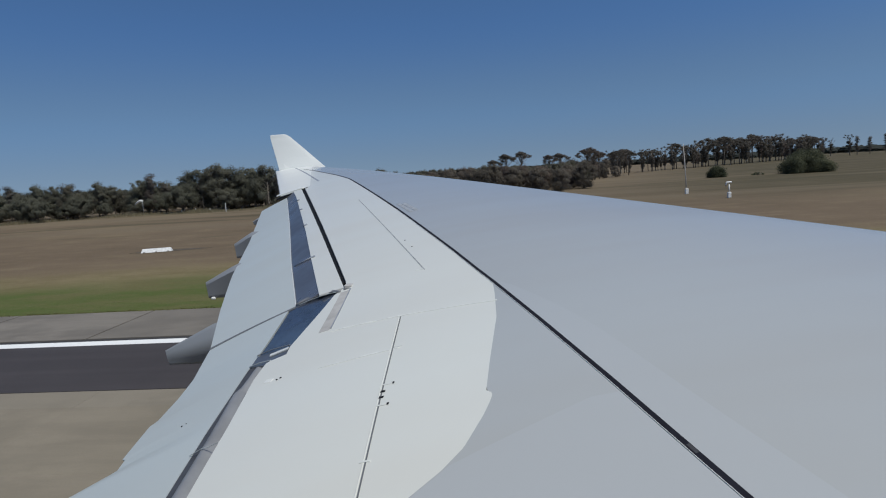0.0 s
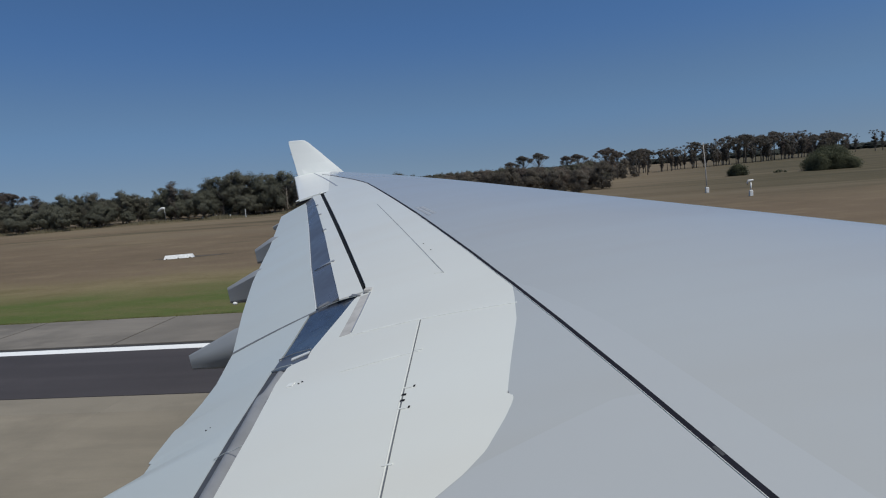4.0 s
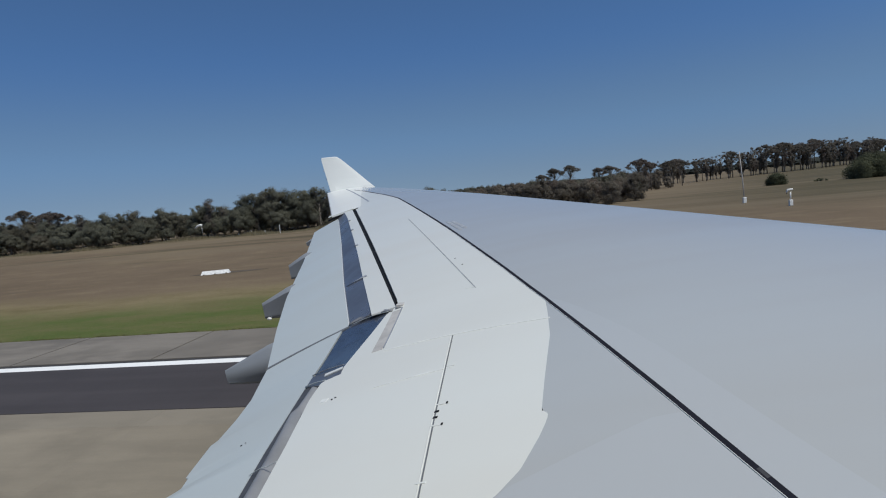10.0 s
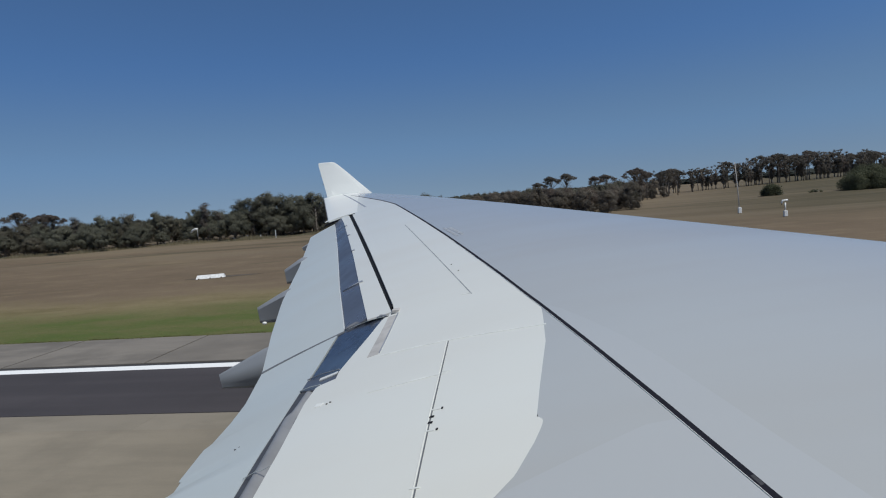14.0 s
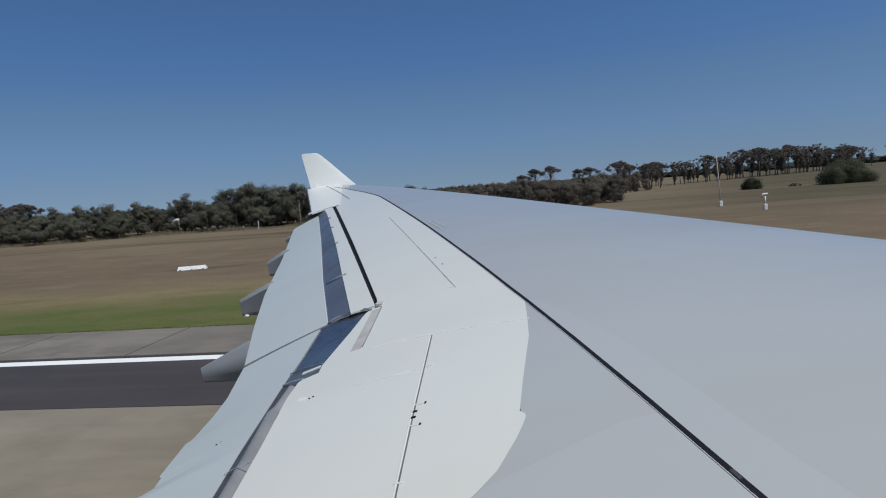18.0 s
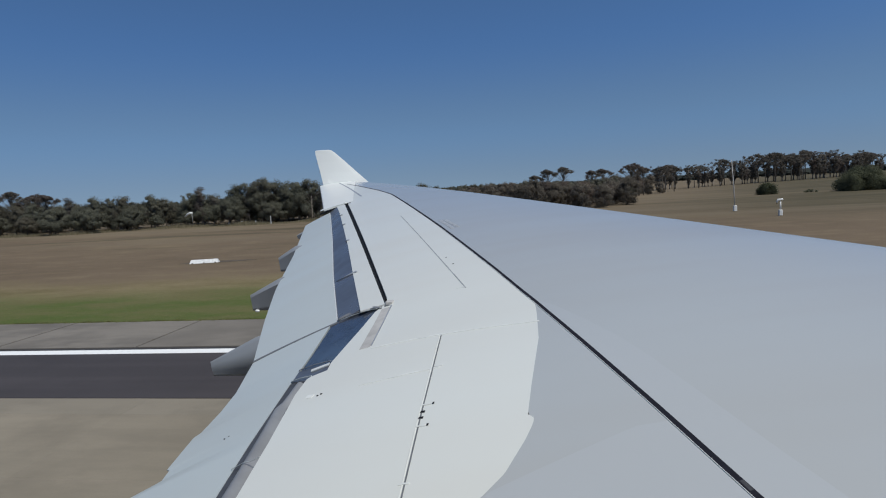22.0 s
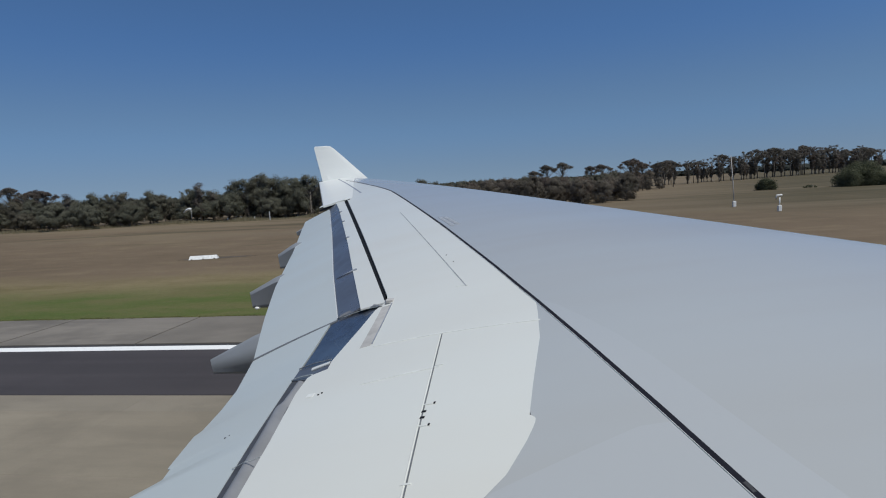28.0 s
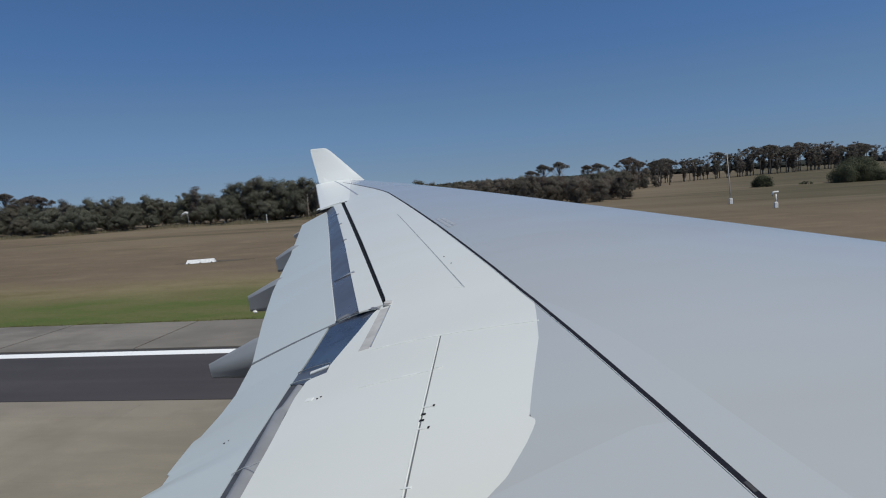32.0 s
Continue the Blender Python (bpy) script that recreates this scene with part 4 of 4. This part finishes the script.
for kind, x, y, h in (("umbrella", -125.3, 129, 10.6), ("umbrella", -119.6, 129, 9.8), ("umbrella", -116, 129, 9.4), ("tall", -100, 130, 7.9), ("bushy", -94, 127, 6.4), ("dome", -92, 126, 5.6), ("tall", -89, 130, 6.6), ("tall", -81, 133, 8.2), ("slim", -76.7, 130, 8.8),
                      ("tall", -69, 133, 9.2), ("bushy", -65.5, 131, 9.4), ("tall", -62.0, 131, 9.9), ("tall", -60.2, 130, 10.6), ("bushy", -57, 132, 9.2), ("tall", -54, 133, 9.4), ("bushy", -51, 133, 9.6), ("umbrella", -146, 130, 9.4), ("bushy", -29.6, 158, 7.4)):
    plant(kind, x, y, h / HIGH[kind])
# grey-brown scrub beyond the wing, with flat-topped gums over it
for i in range(46):
    x = -22 + 42 * i / 45 + rt.uniform(-1.2, 1.2)
    plant("scrub", x, 128 + 22 * rt.random() + max(0.0, -x) * 1.6, rt.uniform(0.62, 0.88), "scrub in the field")
for i in range(26):
    x = -42 + 50 * i / 25 + rt.uniform(-1, 1)
    back_tree("scrub", x, 246 + rt.uniform(-8, 10) - max(0.0, x + 12) * 2.2, rt.uniform(0.78, 0.98))
for i in range(16):
    x = 22 + 22 * i / 15 + rt.uniform(-1, 1)
    plant("scrub", x, 196 + 2.2 * (x - 22) + rt.uniform(-6, 10), rt.uniform(0.75, 1.0), "scrub in the field")
for x, y, h in ((5.0, 200, 10.3), (9.6, 203, 10.9), (1.0, 203, 8.6), (19.0, 200, 9.2), (23.0, 204, 9.6), (30.5, 198, 10.8), (33.5, 201, 10.2), (36.5, 210, 9.2), (45.5, 228, 9.6), (48, 232, 10.2), (53, 240, 9.6)):
    plant("umbrella", x, y, h / HIGH["umbrella"], "scrub in the field")
for x, y, h in ((39.0, 214, 3.6), (44.0, 221, 4.2)):
    plant("scrub", x, y, h / HIGH["scrub"], "scrub in the field")
# windbreak row rising away ahead of the wing
for i in range(92):
    d = i / 91
    x, y = 52 + 186 * d + rt.uniform(-1.2, 1.2), 270 + 190 * d + rt.uniform(-6, 10)
    h = along([(0, 10.2), (0.2, 11.8), (0.38, 14.8), (0.58, 16.4), (0.8, 15.6), (1.0, 14.8)], d) * rt.uniform(0.74, 1.10)
    kind = "umbrella" if rt.random() < 0.36 else "vase"
    plant(kind, x, y, h / HIGH[kind], "windbreak row")
for i in range(14):
    x = 240 + 120 * i / 13 + rt.uniform(-3, 3)
    plant("vase" if rt.random() < 0.7 else "slim", x, 470 + rt.uniform(-6, 30), rt.uniform(1.2, 1.5), "windbreak row")
wood_v = np.concatenate(BACK)
tagged(put("back_wood", mesh_of("back_wood", wood_v.tolist(), np.arange(len(wood_v)).reshape(-1, 4).tolist(), M_LEAF)), "dark gum wood behind the front row of trees", "woods", kind="stuff")
for x, y, s in ((300, 95, 0.9), (430, 140, 0.8), (560, 160, 0.9), (585, 165, 0.8), (640, 120, 0.7), (655, 122, 0.75), (700, 135, 0.6)):
    plant("umbrella", x, y, s, "lone gum trees")
for i in range(6):
    plant("bushy", 390 + 5 * i, 260 + rt.uniform(-5, 5), rt.uniform(0.7, 1.0), "far clump of trees")


def shrub(x, y, wide, high, seed):
    rng = np.random.default_rng(seed)
    clumps = []
    for _ in range(int(8 + wide * 3)):
        px, py = rng.uniform(-0.5, 0.5, 2) * wide * 0.8
        h = high * (1 - (2 * px / wide) ** 2) * rng.uniform(0.45, 0.85)
        clumps.append(((px, py * 0.6, h), high * 0.3))
        clumps.append(((px, py * 0.6, h * 0.4), high * 0.28))
    ob = tagged(new("shrub"), "rounded green shrub in the dry field", "shrub", "shrubs in the field")
    ob.matrix_basis = pose(x, y, -0.05)
    stems, faces = [], []
    for k in range(4):
        a = k * 1.6
        v, f = tube([(0.15 * math.cos(a), 0.15 * math.sin(a), -0.05), (wide * 0.22 * math.cos(a), wide * 0.15 * math.sin(a), high * 0.6)], [0.06, 0.02], 5)
        o = len(stems)
        stems += v
        faces += [tuple(i + o for i in q) for q in f]
    put("stems", mesh_of("stems", stems, faces, M_BARK), ob)
    put("leaves", crown_mesh("leaves", clumps, 330, 0.115, M_SHRUB, rng, 0.85), ob)
    return ob


shrub(57.1, 159, 4.6, 3.0, 1)
shrub(78.5, 158, 12.0, 5.6, 2)
shrub(68.0, 161, 3.4, 0.7, 4)
for i, (x, y) in enumerate(((110, 150), (260, 120), (272, 124), (281, 118))):
    shrub(x, y, 3.5, 2.2, 10 + i)


# far woods on the skyline, a low uneven band of crowns
rng = np.random.default_rng(9)
fv, ff = [], []
for k in range(5200):
    a = rng.uniform(-1.9, 1.9)
    dist = rng.uniform(820, 1500) if k % 3 else rng.uniform(1500, 2600)
    swell = 0.5 + 0.5 * math.sin(a * 5.0 + 0.8) * math.sin(a * 2.3 + 2.0)
    if k % 3 and swell < 0.25:
        continue
    cx, cy = dist * math.sin(a), dist * math.cos(a)
    h = rng.uniform(5.5, 8.0) + (dist > 1500) * rng.uniform(1, 5)
    w = rng.uniform(5, 11)
    o = len(fv)
    n = 7
    for lev, rr in ((0.0, 0.8), (0.45, 1.0), (0.8, 0.7)):
        for q in range(n):
            t = 6.283 * q / n + lev
            fv.append((cx + w * rr * math.cos(t) * rng.uniform(0.75, 1.2), cy + w * rr * math.sin(t) * rng.uniform(0.75, 1.2), h * lev * rng.uniform(0.85, 1.1) - 0.05))
    fv.append((cx + rng.normal(0, 1), cy, h))
    for lev in range(2):
        for q in range(n):
            r = (q + 1) % n
            ff.append((o + lev * n + q, o + lev * n + r, o + lev * n + n + r, o + lev * n + n + q))
    for q in range(n):
        ff.append((o + 2 * n + q, o + 2 * n + (q + 1) % n, o + 3 * n))
tagged(put("far_woods", mesh_of("far_woods", fv, ff, M_FAR)), "hazy dark line of distant woods on the horizon", "woods", kind="stuff")

# grass tufts on the verge and the field
gv, gf = [], []
for k in range(15000):
    y = E_GRASS + 0.15 + 13 * rng.random() ** 1.6
    x = rng.uniform(-1.35 * y - 8, 0.6 * y + 5)
    h = rng.uniform(-0.045, -0.015)
    a = rng.uniform(0, 6.283)
    s = rng.uniform(0.008, 0.02)
    o = len(gv)
    lx, ly = rng.normal(0, 0.13, 2)
    gv += [(x - s * math.cos(a), y - s * math.sin(a), -0.06), (x + s * math.cos(a), y + s * math.sin(a), -0.06), (x + lx, y + ly, h)]
    gf.append((o, o + 1, o + 2))
for k in range(9000):
    x, a = rng.uniform(-42, 24), rng.uniform(0, 6.283)
    y = E_GRASS - 0.12 + 0.35 * rng.random() + 0.09 * math.sin(x * 1.7) + 0.06 * math.sin(x * 5.1)
    s, h = rng.uniform(0.01, 0.03), rng.uniform(-0.01, 0.05)
    o = len(gv)
    lx, ly = rng.normal(0, 0.08, 2)
    gv += [(x - s * math.cos(a), y - s * math.sin(a), -0.06), (x + s * math.cos(a), y + s * math.sin(a), -0.06), (x + lx, y + ly, h)]
    gf.append((o, o + 1, o + 2))
tagged(put("grass", mesh_of("grass", gv, gf, M_TUFT)), "short tufts of green and straw grass", "grass", kind="stuff")

# dry standing grass along the foot of the tree belt
dv, df = [], []
for k in range(9000):
    x = rng.uniform(-180, -20)
    y = along(BELT_Y, x) - 2.0 + rng.normal(0, 1.8)
    s, h = rng.uniform(0.05, 0.14), rng.uniform(0.3, 1.0) * (0.6 + 0.4 * math.sin(x * 0.37))
    o = len(dv)
    dv += [(x - s, y, -0.06), (x + s, y + rng.normal(0, 0.05), -0.06), (x + rng.normal(0, 0.12), y, h)]
    df.append((o, o + 1, o + 2))
tagged(put("dry_grass", mesh_of("dry_grass", dv, df, M_STRAW)), "pale dry standing grass along the tree belt", "grass", kind="stuff")

# ---------------------------------------------------------------- airfield furniture
def windsock(x, y):
    ob = tagged(new("windsock"), "white windsock on a slim pole by the tree belt", "windsock")
    ob.matrix_basis = pose(x, y, -0.05)
    v, f = tube([(0, 0, 0), (0, 0, 3.2)], [0.05, 0.035], 7)
    put("pole", mesh_of("pole", v, f, M_STEEL, True), ob, "grey steel pole")
    v, f = tube([(0.0, 0, 3.15), (-0.5, 0.1, 3.2), (-1.2, 0.2, 2.95), (-1.9, 0.3, 2.45)], [0.28, 0.28, 0.24, 0.15], 10)
    put("sock", mesh_of("sock", v, f, M_POST, True), ob, "white fabric sock")


windsock(-77.0, 126.5)


def mast(x, y, high, lean):
    ob = tagged(new("instrument_mast"), "tall slim white mast on a white footing in the field", "mast")
    ob.matrix_basis = pose(x, y, -0.05)
    put("pole", mesh_of("pole", *tube([(0, 0, -0.02), (lean * 0.4, 0, high * 0.5), (lean, 0, high)], [0.09, 0.075, 0.04], 8), M_POLE, True), ob, "weathered pale pole, slightly leaning")
    part("footing", box_bm(-0.23, 0.23, -0.23, 0.23, 0.0, 0.85, 0.05), M_POST, ob, "white painted footing box")


def camera_post(x, y):
    ob = tagged(new("sensor_post"), "short white sensor post with a bent head in the field", "post")
    ob.matrix_basis = pose(x, y, -0.05)
    part("footing", box_bm(-0.21, 0.21, -0.21, 0.21, 0.0, 0.75, 0.05), M_POST, ob, "white footing box")
    put("pole", mesh_of("pole", *tube([(0, 0, 0.7), (0, 0, 1.75)], [0.10, 0.09], 8), M_POST, True), ob, "white painted pole")
    put("head", mesh_of("head", *tube([(0.32, 0, 2.02), (0.25, 0, 2.04), (-0.3, 0, 2.0), (-0.42, 0, 1.75), (-0.42, 0, 1.6)], [0.06, 0.12, 0.14, 0.10, 0.06], 10), M_POST, True), ob, "white bent hood")
    part("lens", box_bm(-0.47, -0.37, -0.06, 0.06, 1.52, 1.6, 0.01), M_BLACK, ob, "black sensor lens")


mast(29.5, 94.6, 7.6, -0.45)
camera_post(30.6, 80.9)


def post(x, y, high=1.1):
    ob = tagged(part("marker_post", box_bm(-0.06, 0.06, -0.06, 0.06, -0.1, high * 0.85, 0.015), M_POST, None), "small white marker post at the field edge", "post", "marker posts")
    ob.matrix_basis = pose(x, y, -0.02)


for x, y, h in ((-56.8, 123.5, 2.1), (-65.3, 127, 1.0), (-62, 127, 0.9), (-68.5, 127, 0.8), (640, 60, 1.3), (634, 60, 1.3)):
    post(x, y, h)


def marker_board(x, y):
    """A low white hipped marker on the grass."""
    ob = tagged(new("gable_marker"), "low white gable marker lying on bare earth in the grass", "marker", "gable markers")
    ob.matrix_basis = pose(x, y, -0.03, 0, 0, rt.uniform(-4, 4) + 14)
    v = [(-1.28, -0.30, 0), (1.28, -0.30, 0), (1.28, 0.30, 0), (-1.28, 0.30, 0), (-1.18, -0.05, 0.32), (1.18, -0.05, 0.32), (1.18, 0.05, 0.32), (-1.18, 0.05, 0.32)]
    put("roof_panel", mesh_of("roof_panel", v, [(3, 2, 1, 0), (0, 1, 5, 4), (2, 3, 7, 6), (0, 4, 7, 3), (1, 2, 6, 5), (4, 5, 6, 7)], M_POST), ob, "folded white sheet")
    for px in (-1.0, 0.0, 1.0):
        part("foot", box_bm(px - 0.06, px + 0.06, -0.38, -0.28, -0.02, 0.07, 0.01), M_EARTH, ob, "dark ground peg")


for x in (-211, -121, -30.0, 59, 149, 239, 329, 419, 509, 599, 689):
    marker_board(x, 50.6)
patch_v, patch_f = [(0.9, 0, 0.0)], []
for q in range(28):
    a = 6.2832 * q / 28
    r = rt.uniform(0.75, 1.15)
    patch_v.append((0.9 + 3.4 * r * math.cos(a), 0.6 * r * math.sin(a), 0.0))
patch_f = [(0, 1 + q, 1 + (q + 1) % 28) for q in range(28)]
patch_me = mesh_of("bare_patch", patch_v + [(vx, vy, -0.05) for vx, vy, vz in patch_v], patch_f + [(1 + q, 30 + q, 30 + (q + 1) % 28, 1 + (q + 1) % 28) for q in range(28)], M_EARTH)
for x in (-30.0, 59, 149):
    tagged(put("bare_patch", patch_me, None, "", pose(x, 51.0, -0.035, 0, 0, 14)), "bare dark earth round a white marker", "soil", "bare patches")


def edge_light(x, y=21.4):
    ob = tagged(new("edge_light"), "small runway edge light on the concrete shoulder", "light", "runway edge lights")
    ob.matrix_basis = pose(x, y, 0.0)
    v, f = tube([(0, 0, -0.01), (0, 0, 0.02), (0, 0, 0.021), (0, 0, 0.12)], [0.12, 0.12, 0.03, 0.03], 10)
    put("base", mesh_of("base", v, f, M_CONC), ob, "pale concrete base")
    v, f = tube([(0, 0, 0.12), (0, 0, 0.15), (0, 0, 0.20), (0, 0, 0.21)], [0.035, 0.045, 0.035, 0.01], 10)
    put("lens", mesh_of("lens", v, f, M_BLACK, True), ob, "dark lens housing")


for k in range(-5, 8):
    edge_light(5.0 + 60 * k)

# low sheds beside the far field
def shed(x, y, long, deep, high):
    ob = tagged(new("shed"), "long low grey steel shed with a pale roof", "shed", "farm sheds")
    ob.matrix_basis = pose(x, y, -0.05)
    part("wall", box_bm(-long / 2, long / 2, -deep / 2, deep / 2, 0, high), M_SHED, ob, "grey corrugated wall")
    v = [(-long / 2 - 0.4, -deep / 2 - 0.4, high), (long / 2 + 0.4, -deep / 2 - 0.4, high), (long / 2 + 0.4, deep / 2 + 0.4, high), (-long / 2 - 0.4, deep / 2 + 0.4, high), (-long / 2 - 0.4, 0, high + 1.2), (long / 2 + 0.4, 0, high + 1.2)]
    put("roof", mesh_of("roof", v, [(3, 2, 1, 0), (0, 1, 5, 4), (2, 3, 4, 5), (0, 4, 3), (1, 2, 5)], M_POST), ob, "pale sheet roof")
    for k in range(5):
        px = -long / 2 + long * (k + 0.5) / 5
        part("door", box_bm(px - 1.2, px + 1.2, -deep / 2 - 0.06, -deep / 2 + 0.05, 0, high * 0.75), M_STEEL, ob, "steel sliding door")


shed(790, 95, 22, 8, 2.6)
shed(830, 130, 10, 7, 3.0)

# ---------------------------------------------------------------- painted markings and slabs
for k, y in enumerate((17.8, 15.15, 12.7, 10.3, 7.9, 5.5, 3.1, -8.6, -11.0, -13.4, -15.8, -18.2, -20.6)):
    strip_box("threshold_bar", -272, -238, y - 0.62, y + 0.62, -0.1, 0.008, M_STRIPE, runway, "white threshold bar with a black outline")
    strip_box("bar_outline", -272.3, -237.7, y - 0.75, y + 0.75, -0.1, 0.005, M_JOINT, runway)
for y in (7.2, -12.7):
    strip_box("aiming_block", 60, 105, y - 3.2, y + 3.2, -0.1, 0.008, M_STRIPE, runway, "broad white aiming block")

slab_cache = {}


def slab(x0, x1, y0, y1, mat, name):
    key = (round(x1 - x0, 3), round(y1 - y0, 3), mat.name)
    if key not in slab_cache:
        bm = box_bm(-(x1 - x0) / 2, (x1 - x0) / 2, -(y1 - y0) / 2, (y1 - y0) / 2, -0.25, 0.0, 0.0015)
        me = bpy.data.meshes.new(name)
        bm.to_mesh(me)
        bm.free()
        me.materials.append(mat)
        slab_cache[key] = me
    ob = put(name, slab_cache[key], runway)
    ob.location = ((x0 + x1) / 2, (y0 + y1) / 2, rt.uniform(-0.004, 0.002))


for k in range(-60, 90):
    x0 = -15.65 + 6.5 * k
    slab(x0 + 0.05, x0 + 6.45, E_SHOULDER + 0.16, E_GRASS - 0.05, M_SHOULDER, "concrete_slab")
for i in range(9):
    for j in range(7):
        x0 = -71.1 + 12 * i
        y0, y1 = (-12.4 + 4.58 * j, -12.4 + 4.58 * (j + 1)) if j < 5 else ((10.5, 14.0) if j == 5 else (14.0, E_NEAR - 0.05))
        slab(x0 + 0.0015, x0 + 11.9985, y0 + 0.0015, y1 - 0.0015, M_CONC if j < 6 else M_CONC2, "concrete_slab")
